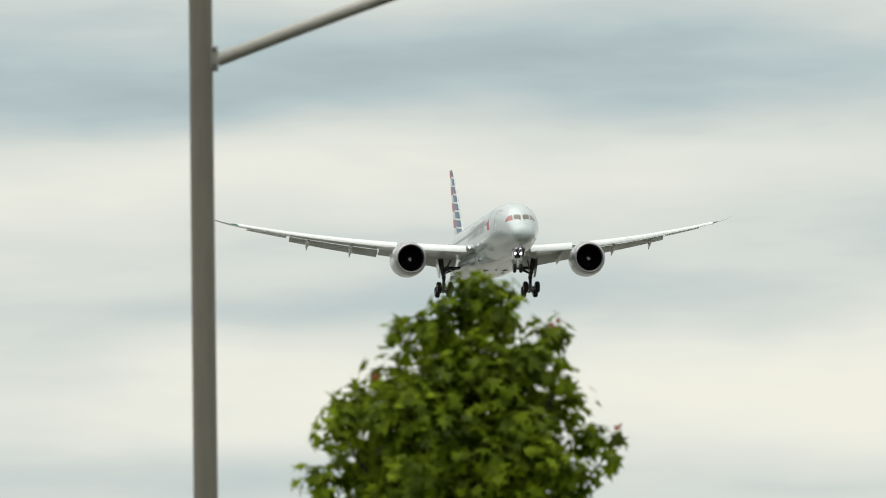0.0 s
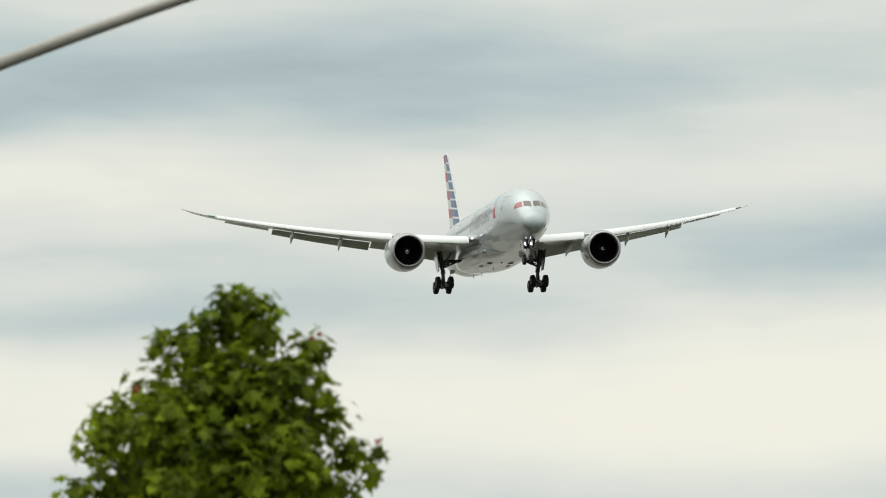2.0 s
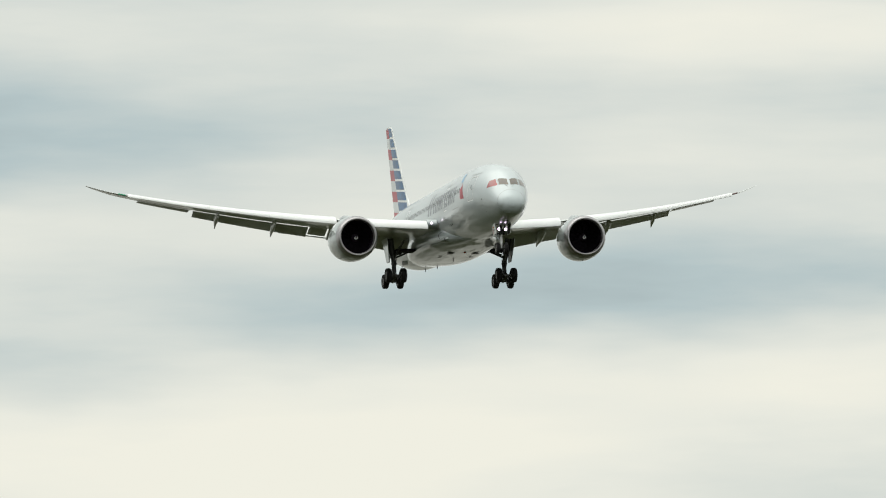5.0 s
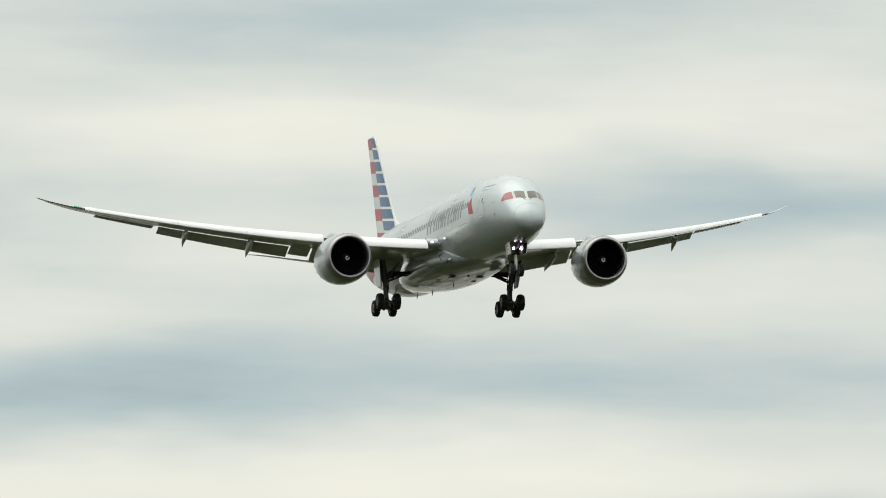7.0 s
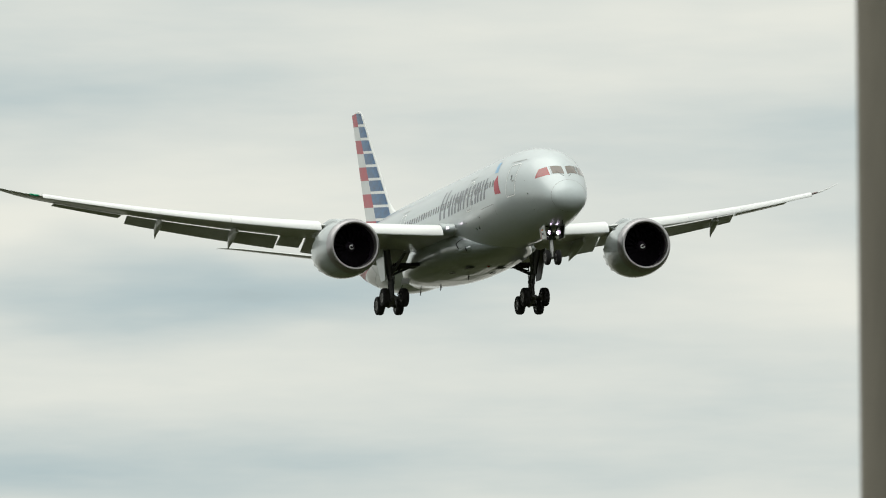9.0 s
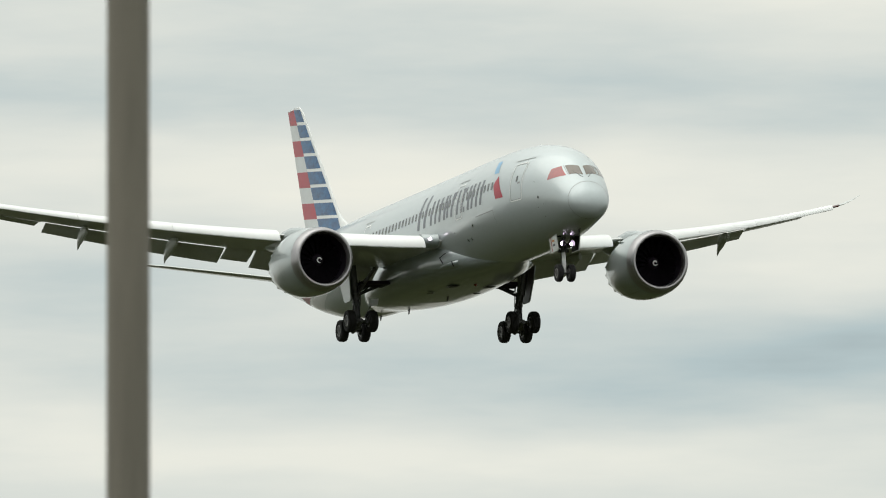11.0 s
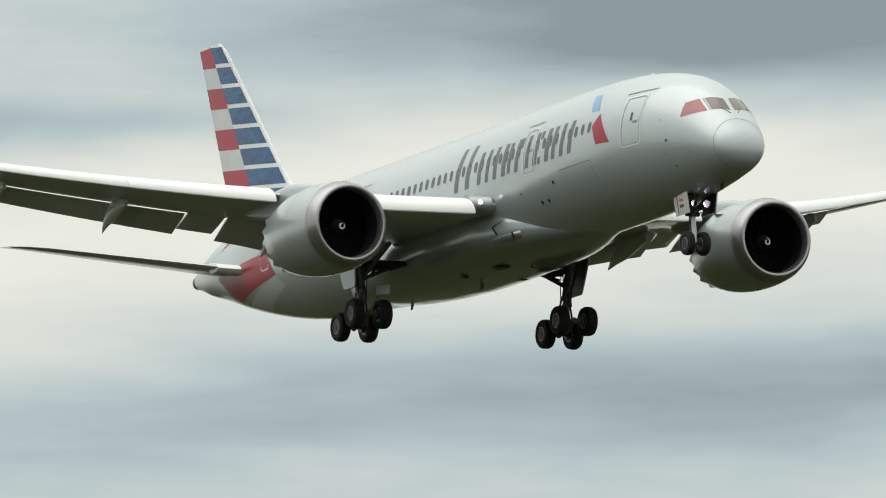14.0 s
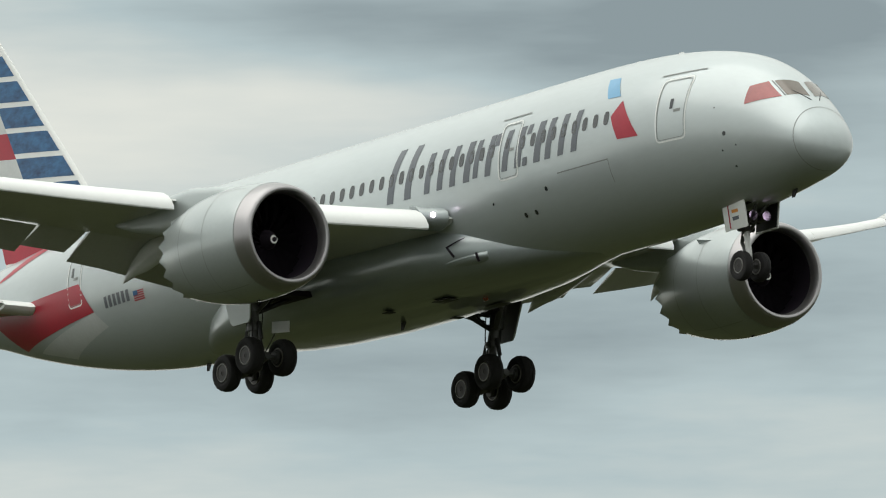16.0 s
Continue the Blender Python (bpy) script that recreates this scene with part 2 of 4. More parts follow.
def pale_land(m):
    """Far to the north the grass gives way to pale concrete and roofs, in patches."""
    nt = m.node_tree
    b = nt.nodes["Principled BSDF"]
    grass = b.inputs["Base Color"].links[0].from_socket
    tc = nt.nodes.new("ShaderNodeTexCoord")
    sep = nt.nodes.new("ShaderNodeSeparateXYZ")
    nt.links.new(tc.outputs["Object"], sep.inputs[0])
    n = nt.nodes.new("ShaderNodeTexNoise")
    n.inputs["Scale"].default_value, n.inputs["Detail"].default_value = 0.012, 4
    nt.links.new(tc.outputs["Object"], n.inputs["Vector"])
    v = nt.nodes.new("ShaderNodeTexVoronoi")
    v.inputs["Scale"].default_value = 0.03
    nt.links.new(tc.outputs["Object"], v.inputs["Vector"])
    roofs = nt.nodes.new("ShaderNodeValToRGB")
    nt.links.new(v.outputs["Color"], roofs.inputs[0])
    roofs.color_ramp.elements[0].color, roofs.color_ramp.elements[1].color = (0.14, 0.138, 0.128, 1), (0.42, 0.41, 0.38, 1)
    reach = math_node(nt, "MULTIPLY", math_node(nt, "SUBTRACT", sep.outputs[1], 1430.0), 0.003)
    k = math_node(nt, "ADD", reach, math_node(nt, "MULTIPLY", math_node(nt, "SUBTRACT", n.outputs["Fac"], 0.5), 4.0), True)
    mx = nt.nodes.new("ShaderNodeMix")
    mx.data_type = "RGBA"
    nt.links.new(k, mx.inputs[0])
    nt.links.new(grass, mx.inputs[6])
    nt.links.new(roofs.outputs[0], mx.inputs[7])
    nt.links.new(mx.outputs[2], b.inputs["Base Color"])


pale_land(GRASS)


def leaf_light(m):
    """Leaves let some light through."""
    nt = m.node_tree
    b = nt.nodes["Principled BSDF"]
    tr = nt.nodes.new("ShaderNodeBsdfTranslucent")
    src = b.inputs["Base Color"].links[0].from_socket
    g = nt.nodes.new("ShaderNodeGamma")
    g.inputs[1].default_value = 0.8
    nt.links.new(src, g.inputs[0])
    nt.links.new(g.outputs[0], tr.inputs[0])
    mx = nt.nodes.new("ShaderNodeMixShader")
    mx.inputs[0].default_value = 0.40
    nt.links.new(b.outputs[0], mx.inputs[1])
    nt.links.new(tr.outputs[0], mx.inputs[2])
    nt.links.new(mx.outputs[0], nt.nodes["Material Output"].inputs[0])


GRASS.node_tree.nodes["Principled BSDF"].inputs["Specular IOR Level"].default_value = 0.0
for m in (DARK, BLADE_SHADED):
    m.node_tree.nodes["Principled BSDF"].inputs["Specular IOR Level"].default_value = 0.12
for m in (LEAF, LEAF_RED):
    m.node_tree.nodes["Principled BSDF"].inputs["Specular IOR Level"].default_value = 0.18
leaf_light(LEAF)
leaf_light(LEAF_RED)


# ---------------------------------------------------------------- mesh helpers
def part(name, bm, mat, parent=None, label="", smooth=True, m=None):
    """Links a bmesh as one mesh object under a thing or a part."""
    me = bpy.data.meshes.new(name)
    bm.normal_update()
    bm.to_mesh(me)
    bm.free()
    for p in me.polygons:
        p.use_smooth = smooth
    if smooth:
        me.set_sharp_from_angle(angle=radians(38))
    me.materials.append(mat)
    ob = new(name, me)
    ob.parent = parent
    if m is not None:
        ob.matrix_basis = m
    if label:
        tagged(ob, label)
    return ob


def share(ob, name, parent, m):
    o = new(name, ob.data)
    o.parent, o.matrix_basis = parent, m
    return o


def loft(bm, rings, caps=True, closed=True):
    vs = [[bm.verts.new(p) for p in r] for r in rings]
    n = len(rings[0])
    for a, b in zip(vs, vs[1:]):
        for i in range(n if closed else n - 1):
            j = (i + 1) % n
            bm.faces.new((a[i], a[j], b[j], b[i]))
    if caps:
        bm.faces.new(vs[0][::-1])
        bm.faces.new(vs[-1])
    bmesh.ops.recalc_face_normals(bm, faces=bm.faces)
    return vs


def tube(bm, a, b, r0, r1=None, n=12):
    a, b = Vector(a), Vector(b)
    r1 = r0 if r1 is None else r1
    q = (b - a).to_track_quat("Z", "Y")
    rings = []
    for p, r in ((a, r0), (b, r1)):
        rings.append([p + q @ Vector((r * math.cos(t), r * math.sin(t), 0)) for t in (2 * math.pi * i / n for i in range(n))])
    vs = [[bm.verts.new(p) for p in r] for r in rings]
    for i in range(n):
        j = (i + 1) % n
        bm.faces.new((vs[0][i], vs[0][j], vs[1][j], vs[1][i]))
    bm.faces.new(vs[0][::-1])
    bm.faces.new(vs[1])


def box(bm, c, size, rot=None, bevel=0.0):
    m = Matrix.Translation(c) @ (rot.to_4x4() if rot else Matrix()) @ Matrix.Diagonal((*size, 1))
    r = bmesh.ops.create_cube(bm, size=1.0, matrix=m)
    if bevel:
        es = {e for v in r["verts"] for e in v.link_edges}
        bmesh.ops.bevel(bm, geom=list(es), offset=bevel, segments=2, affect="EDGES", profile=0.6)


def revolve(bm, prof, n=48, axis="x"):
    """Rings of (along, radius) about the x axis (or the z axis)."""
    rings = []
    for a, r in prof:
        ring = []
        for i in range(n):
            t = 2 * math.pi * i / n
            u, v = r * math.cos(t), r * math.sin(t)
            ring.append((a, u, v) if axis == "x" else (u, v, a))
        rings.append(ring)
    return rings


# ---------------------------------------------------------------- airplane, x forward from the nose, y to its left, z up from the cabin axis
FUS = [  # distance behind the nose, half width, top, bottom
    (1.34, 0.03, -1.29, -1.35), (1.38, 0.36, -1.00, -1.64), (1.50, 0.70, -0.70, -1.90), (1.74, 1.03, -0.38, -2.09), (2.06, 1.23, -0.02, -2.24),
    (2.5, 1.41, 0.43, -2.36), (3.2, 1.62, 1.07, -2.47), (4.0, 1.83, 1.63, -2.58), (5.0, 2.08, 2.12, -2.68), (6.2, 2.37, 2.49, -2.78),
    (7.8, 2.63, 2.79, -2.87), (9.6, 2.82, 2.98, -2.93), (11.6, 2.875, 3.07, -2.965), (14.0, 2.89, 3.10, -2.975), (20.0, 2.89, 3.10, -2.975), (28.0, 2.89, 3.10, -2.975),
    (34.0, 2.89, 3.10, -2.97), (37.0, 2.88, 3.10, -2.93), (40.0, 2.76, 3.08, -2.80), (43.0, 2.50, 3.02, -2.44), (46.0, 2.12, 2.90, -1.88), (49.0, 1.62, 2.66, -1.14),
    (51.5, 1.12, 2.38, -0.40), (53.4, 0.72, 1.94, 0.10), (54.6, 0.44, 1.56, 0.52), (55.0, 0.32, 1.40, 0.62)]
FS = np.array(FUS)


def section(s):
    """Half width, middle height and half height of the fuselage s metres behind the nose."""
    k = int(np.clip(np.searchsorted(FS[:, 0], s) - 1, 0, len(FS) - 2))
    a, b = FS[k], FS[k + 1]
    h = b[0] - a[0]
    u = (s - a[0]) / h
    da = (b - FS[k - 1]) / (b[0] - FS[k - 1][0]) if k > 0 else (b - a) / h
    db = (FS[k + 2] - a) / (FS[k + 2][0] - a[0]) if k + 2 < len(FS) else (b - a) / h
    v = (2 * u**3 - 3 * u * u + 1) * a + (u**3 - 2 * u * u + u) * h * da + (3 * u * u - 2 * u**3) * b + (u**3 - u * u) * h * db
    if k == 0:
        v = a + (b - a) * math.sqrt(max(u, 0))
    return v[1], (v[2] + v[3]) / 2, (v[2] - v[3]) / 2


def skin(s, z, side=-1, lift=0.006):
    """A point of the fuselage's skin by its height; side -1 is the right-hand side."""
    w, c, h = section(s)
    w, h = w + lift, h + lift
    k = max(-1.0, min(1.0, (z - c) / h))
    return (-s, side * w * math.sqrt(1 - k * k), z)


def skin_turn(s, deg, lift=0.006):
    """A point of the skin by the angle from the top towards the right-hand side."""
    w, c, h = section(s)
    t = radians(deg)
    return (-s, -(w + lift) * math.sin(t), c + (h + lift) * math.cos(t))


FAIRING = np.array([(14.0, 0.7, -2.66, .30), (16.0, 1.35, -2.5, .52), (17.6, 1.95, -2.32, .80), (19.5, 2.62, -2.12, 1.08), (22.0, 3.08, -1.98, 1.30), (26.0, 3.24, -1.94, 1.38), (29.0, 3.22, -1.94, 1.38),
                    (31.5, 3.05, -1.98, 1.28), (33.5, 2.68, -2.06, 1.10), (35.2, 2.1, -2.18, .82), (37.6, 0.8, -2.5, .36)])


def fairing_skin(s, z, side, lift):
    """A point of the wing to body fairing's skin by its height."""
    w, c, h = [float(np.interp(s, FAIRING[:, 0], FAIRING[:, i])) for i in (1, 2, 3)]
    k = min(1.0, abs(z - c) / h)
    return (-s, side * (w * (1 - k ** (8 / 3)) ** (3 / 8) + lift), z)


def patch(bm, corners, nu, nv, fn):
    """A curved quad on a surface: corners a b c d, bilinear, each point laid on it by fn."""
    a, b, c, d = [np.array(p, float) for p in corners]
    grid = []
    for j in range(nv + 1):
        v = j / nv
        row = []
        for i in range(nu + 1):
            u = i / nu
            p = (a * (1 - u) + b * u) * (1 - v) + (d * (1 - u) + c * u) * v
            row.append(bm.verts.new(fn(*p)))
        grid.append(row)
    for j in range(nv):
        for i in range(nu):
            bm.faces.new((grid[j][i], grid[j][i + 1], grid[j + 1][i + 1], grid[j + 1][i]))


def face_out(bm, side):
    bm.normal_update()
    for f in bm.faces:
        if f.normal.y * side < 0:
            f.normal_flip()


plane = tagged(new("airplane"), "silver twin-engine passenger jet landing with lowered gear and flaps", "airplane")


def build_fuselage():
    bm = bmesh.new()
    ss = sorted({round(float(x), 3) for x in np.concatenate([np.linspace(1.34, 1.38, 4), np.linspace(1.38, 1.8, 8), np.linspace(1.8, 14, 56), np.linspace(14, 34, 24), np.linspace(34, 55.0, 44)])})
    rings = []
    for s in ss:
        w, c, h = section(s)
        rings.append([(-s, w * math.sin(t), c + h * math.cos(t)) for t in (2 * math.pi * i / 72 for i in range(72))])
    loft(bm, rings)
    fus = part("fuselage", bm, SILVER, plane)
    # auxiliary exhaust at the tail tip
    bm = bmesh.new()
    w, c, h = section(55.0)
    rr = [[(-55.0 - a, r * math.cos(t), c + r * 1.3 * math.sin(t)) for t in (2 * math.pi * i / 24 for i in range(24))] for a, r in ((-0.05, 0.30), (0.45, 0.22), (0.45, 0.17), (0.1, 0.16))]
    loft(bm, rr)
    part("tail_exhaust", bm, CORE, plane, "dark bare-metal tail exhaust")
    # wing to body fairing
    bm = bmesh.new()
    rings = []
    for s in np.linspace(14.0, 37.6, 50):
        w, c, h = [float(np.interp(s, FAIRING[:, 0], FAIRING[:, i])) for i in (1, 2, 3)]
        ring = []
        for i in range(48):
            t = 2 * math.pi * i / 48
            cx, sx = math.cos(t), math.sin(t)
            ring.append((-s, w * math.copysign(abs(sx) ** 0.75, sx), c + h * math.copysign(abs(cx) ** 0.75, cx)))
        rings.append(ring)
    loft(bm, rings)
    part("belly_fairing", bm, BELLY_SHADED, plane, "wing to body fairing, grey darkened for underside shade")
    return fus


fuselage = build_fuselage()


def z_wing(y):
    curl = 0.38 * (max(abs(y) - 27.0, 0.0) / 3.05) ** 2
    y = max(abs(y) - 3.0, 0.0)
    return -1.13 + 0.110 * y + 0.00318 * y * y + curl


def wing_plan(y):
    """Leading edge, trailing edge of the clean wing."""
    y = abs(y)
    if y <= 26.3:
        le = -19.75 - 0.655 * (y - 3.1)
    else:
        u = (y - 26.3) / 3.75
        le = -34.95 - 2.46 * u - 1.35 * u * u
    if y <= 9.6:
        te = -31.0 - 0.02 * y
    elif y <= 26.3:
        te = -31.2 - 0.388 * (y - 9.6)
    else:
        u = (y - 26.3) / 3.75
        te = -37.68 - 1.25 * u - 0.2 * u * u
    return le, te


def aerofoil(n=12):
    """Closed outline of (along, height) for chord 1, thickness 1, from the trailing edge over the top."""
    xs = [0.5 - 0.5 * math.cos(math.pi * i / n) for i in range(n + 1)]
    yt = [5 * (0.2969 * math.sqrt(x) - 0.126 * x - 0.3516 * x * x + 0.2843 * x**3 - 0.1036 * x**4) for x in xs]
    top = [(x, y * 0.55 + 0.03 * math.sin(math.pi * x)) for x, y in zip(xs, yt)][::-1]
    bot = [(x, -y * 0.45 + 0.03 * math.sin(math.pi * x)) for x, y in zip(xs, yt)][1:-1]
    return top + bot


AF = aerofoil()


def wing_ring(y, cut=1.0, sgn=1):
    le, te = wing_plan(y)
    c = le - te
    th = float(np.interp(abs(y), [0, 3, 9.6, 26, 30.05], [0.145, 0.135, 0.11, 0.10, 0.13]))
    tw = radians(float(np.interp(abs(y), [3, 12, 30], [1.2, 0.2, -2.0])))
    out = []
    for u, v in AF:
        x = min(u, cut)
        vv = v * th
        if u > cut:
            vv = v * th + (0.012 if v > 0 else -0.004)
        dx, dz = -x * c, vv * c
        out.append((le + dx * math.cos(tw) + dz * math.sin(tw), sgn * abs(y), z_wing(y) + dz * math.cos(tw) + dx * math.sin(tw) + 0.25 * c * math.sin(tw)))
    return out


def wing_point(y, u):
    """A point of the chord plane at the fraction u of the chord."""
    le, te = wing_plan(y)
    c = le - te
    tw = radians(float(np.interp(abs(y), [3, 12, 30], [1.2, 0.2, -2.0])))
    return Vector((le - u * c * math.cos(tw), y, z_wing(y) + (0.25 - u) * c * math.sin(tw)))


def build_wing(sgn):
    bm = bmesh.new()
    stations = [(0.5, .80), (3.0, .80), (5.0, .80), (7.0, .80), (9.2, .80), (10.30, .80), (10.32, .82), (11.86, .82), (11.90, .80), (12.5, .80), (15, .80), (17.5, .80), (20, .80), (21.4, .80), (21.5, 1.0), (23.5, 1.0), (25.2, 1.0), (26.3, 1.0),
                (27.2, 1.0), (28.1, 1.0), (28.9, 1.0), (29.5, 1.0), (29.9, 1.0), (30.05, 1.0)]
    loft(bm, [wing_ring(y, c, sgn) for y, c in stations])
    wing = part("wing", bm, WING_GREY, plane, "light grey swept wing with upturned tip")
    # slats, pushed forward and down
    for y0, y1 in ((3.62, 8.9), (10.7, 15.95), (15.965, 20.6), (20.615, 27.0)):
        bm = bmesh.new()
        rings = []
        for y in np.linspace(y0, y1, 11):
            le, te = wing_plan(y)
            c = le - te
            k = min(1.12, max(0.46, c / 6.8))
            p = wing_point(y, 0.0)
            prof = [(-.95, .31), (-.55, .30), (-.20, .22), (.08, .09), (.30, -.10), (.43, -.32), (.44, -.43), (.40, -.47), (.30, -.42), (.14, -.14), (-.06, .02), (-.4, .16), (-.95, .25)]
            rings.append([(p.x + .05 + a * k, sgn * y, p.z + .045 + b * k) for a, b in prof])
        loft(bm, rings)
        part("slat", bm, SLAT, wing, "pale slat along the leading edge")
    # flaps, lowered
    for name, y0, y1, ang, cf in (("inboard_flap", 3.35, 10.25, 27, 0.22), ("flaperon", 10.37, 11.8, 20, 0.20), ("outboard_flap", 11.95, 21.3, 25, 0.225), ("aileron", 21.6, 25.8, 6, 0.20)):
        bm = bmesh.new()
        rings = []
        for y in np.linspace(y0, y1, 7):
            le, te = wing_plan(y)
            c = le - te
            hinge = wing_point(y, 0.79 if cf > 0.21 else 0.80 if name == "flaperon" else 0.86)
            hinge += Vector((-0.07, 0, -0.018 * c if cf > 0.21 else -0.05))
            if name == "inboard_flap":
                hinge += Vector((0.10, 0, 0.16))
            ch = (cf * c if name != "inboard_flap" else float(np.interp(y, [3.3, 8.6, 10.3], [2.3, 1.9, 1.8]))) + 0.12
            a = radians(ang)
            ring = []
            for u, v in AF:
                dx, dz = -u * ch, v * 0.15 * ch
                ring.append((hinge.x + dx * math.cos(a) + dz * math.sin(a), sgn * y, hinge.z + dx * math.sin(a) + dz * math.cos(a)))
            rings.append(ring)
        loft(bm, rings)
        part(name, bm, FLAP_GREY, wing, "grey lowered flap")
    # flap track fairings
    for y, r in ((8.35, .40), (14.9, .34), (19.5, .30)):
        bm = bmesh.new()
        front = wing_point(y, 0.50) + Vector((0, 0, -0.35))
        mid = wing_point(y, 0.80) + Vector((0, 0, -0.52))
        tip = wing_point(y, 0.99) + Vector((0.25 if y > 12 else .0, 0, -1.30 if y > 12 else -1.25))
        rings = []
        for k in map(float, np.linspace(0, 1, 14)):
            p = (1 - k)**2 * front + 2 * k * (1 - k) * (mid * 1.5 - (front + tip) * 0.25) + k * k * tip
            rad = r * max(0.02, math.sin(math.pi * min(1, 0.08 + 0.92 * k))**0.7) if k < 0.5 else r * (0.03 + 0.97 * (2 - 2 * k) ** 0.8)
            rings.append([(p.x, sgn * (y + rad * 0.62 * math.cos(t)), p.z + rad * 1.25 * math.sin(t)) for t in (2 * math.pi * i / 16 for i in range(16))])
        loft(bm, rings)
        part("flap_fairing", bm, WING_GREY, wing, "pointed grey flap track fairing")
    # navigation light on the leading edge by the tip
    bm = bmesh.new()
    rings = []
    for y in np.linspace(27.15, 27.7, 4):
        p = wing_point(y, 0.0)
        rings.append([(p.x + 0.012 - a, sgn * y, p.z + b) for a, b in ((0.0, 0.02), (.05, .07), (.16, .10), (.16, -.05), (.05, -.04))])
    loft(bm, rings)
    part("navigation_light", bm, NAV_GREEN if sgn < 0 else NAV_RED, wing, "green navigation lens" if sgn < 0 else "red navigation lens")
    # landing light in the wing root
    bm = bmesh.new()
    p = wing_point(3.45, 0.0)
    bmesh.ops.create_uvsphere(bm, u_segments=16, v_segments=10, radius=0.095, matrix=Matrix.Translation((p.x + 0.19, sgn * 3.26, p.z + 0.10)))
    part("root_light", bm, ROOT_LAMP, wing, "lit landing light in the wing root")
    bm = bmesh.new()
    rings = []
    for y in np.linspace(2.8, 3.60, 5):
        p = wing_point(y, 0)
        rings.append([(p.x + 0.20 - a, sgn * y, p.z + 0.04 + b) for a, b in ((.16, 0.0), (.22, .20), (.42, .36), (.8, .46), (.8, -.36), (.42, -.30), (.22, -.16))])
    loft(bm, rings)
    part("root_light_housing", bm, BELLY_SHADED, wing, "metal light housing in the wing root")
    return wing


build_wing(-1)
build_wing(1)


def build_tail():
    # fin
    bm = bmesh.new()
    rings = []
    for z in (1.6, 2.2, 2.6, 2.8, 3.0, 3.2, 3.4, 3.6, 3.8, 4.0, 4.2, 4.4, 5.0, 6.0, 7.0, 8.0, 9.0, 10.0, 10.5, 10.8, 11.0, 11.17, 11.29, 11.37):
        le, te = fin_plan(z)
        c = le - te
        rings.append([(le - u * c, (0.105 * c) * (v if abs(v) > 1e-6 else 0), z) for u, v in FIN_AF])
    loft(bm, rings)
    fin = part("fin", bm, WHITE, plane, "tall fin with red, white and blue stripes")
    # livery blocks on both sides
    h = 0.938

    def corner(which, ref):
        """A corner of the tilted rows: on the trailing edge, the colour boundary or the blue front."""
        z = ref
        for _ in range(8):
            te = fin_plan(z)[1]
            le = fin_edge(z)
            x = te + 0.02 if which == 0 else te + (le - te) * float(np.interp(z, [4, 11.4], [0.425, 0.49])) if which == 1 else le - 0.27
            z = min(11.32, max(2.4, ref + 0.12 * (-x - 48.5)))
        return (x, z)

    for side in (-1, 1):
        for r in range(9):
            top = 10.76 - r * h
            bot = top - h
            bm = bmesh.new()
            patch(bm, (corner(0, bot), corner(1, bot), corner(1, top), corner(0, top)), 6, 3, lambda x, z: fin_skin(x, z, side))
            face_out(bm, side)
            part("stripe", bm, RED if r % 2 == 0 else STRIPE_GREY, fin, "red stripe" if r % 2 == 0 else "pale grey stripe")
            bm = bmesh.new()
            gap = 0.20 * h
            patch(bm, (corner(1, bot + gap), corner(2, bot + gap), corner(2, top), corner(1, top)), 6, 3, lambda x, z: fin_skin(x, z, side, 0.009))
            face_out(bm, side)
            part("blue_block", bm, BLUE, fin, "mottled dark blue block")
    # tailplanes
    for sgn in (-1, 1):
        bm = bmesh.new()
        rings = []
        for y in (0.6, 1.5, 3.0, 5.0, 7.0, 8.8, 9.5, 9.8, 9.9):
            le = -45.9 - 0.80 * (y - 1.5) - (max(0, y - 9.0) ** 2) * 0.9
            te = -51.3 - 0.44 * (y - 1.5)
            c = max(le - te, 0.15)
            z = 0.35 + 0.209 * (y - 1.5)
            rings.append([(le - u * c, sgn * y, z - v * 0.10 * c + (u - 0.4) * c * 0.115) for u, v in AF])
        loft(bm, rings)
        tp = part("tailplane", bm, WING_GREY, plane, "grey tailplane")
        bm = bmesh.new()
        rings = []
        for y in (1.2, 1.7, 2.3, 2.9):
            le = -45.9 - 0.80 * (y - 1.5) + 0.03
            z = 0.35 + 0.19 * (y - 1.5)
            rings.append([(le - a, sgn * y, z - .24 + b) for a, b in ((0, 0), (.1, .13), (.4, .24), (.9, .34), (.9, -.16), (.4, -.2), (.1, -.1))])
        loft(bm, rings)
        part("leading_edge_root", bm, WHITE, tp, "white leading edge root")


def fin_edge(z):
    return -44.35 - 0.890 * (z - 2.95)


def fin_plan(z):
    le = fin_edge(z)
    if z < 4.3:
        le += 0.75 * (4.3 - z) ** 2
    if z > 10.75:
        le -= 0.9 * (z - 10.75) ** 2
    return le, -51.45 - 0.345 * (z - 2.95)


def half_thick(u):
    return 0.5 * 0.105 * 5 * (0.2969 * math.sqrt(max(u, 0)) - 0.126 * u - 0.3516 * u * u + 0.2843 * u**3 - 0.1036 * u**4) * 2 * 0.5


FIN_XS = [0.5 - 0.5 * math.cos(math.pi * i / 14) for i in range(15)]
FIN_AF = [(x, half_thick(x) / 0.105) for x in FIN_XS[::-1]] + [(x, -half_thick(x) / 0.105) for x in FIN_XS[1:-1]]


def fin_skin(x, z, side, lift=0.006):
    le, te = fin_plan(z)
    c = le - te
    u = min(1, max(0, (le - x) / c))
    return (x, side * (half_thick(u) * c + lift), z)


build_tail()

ENG = Vector((-18.35, 10.05, -2.26))


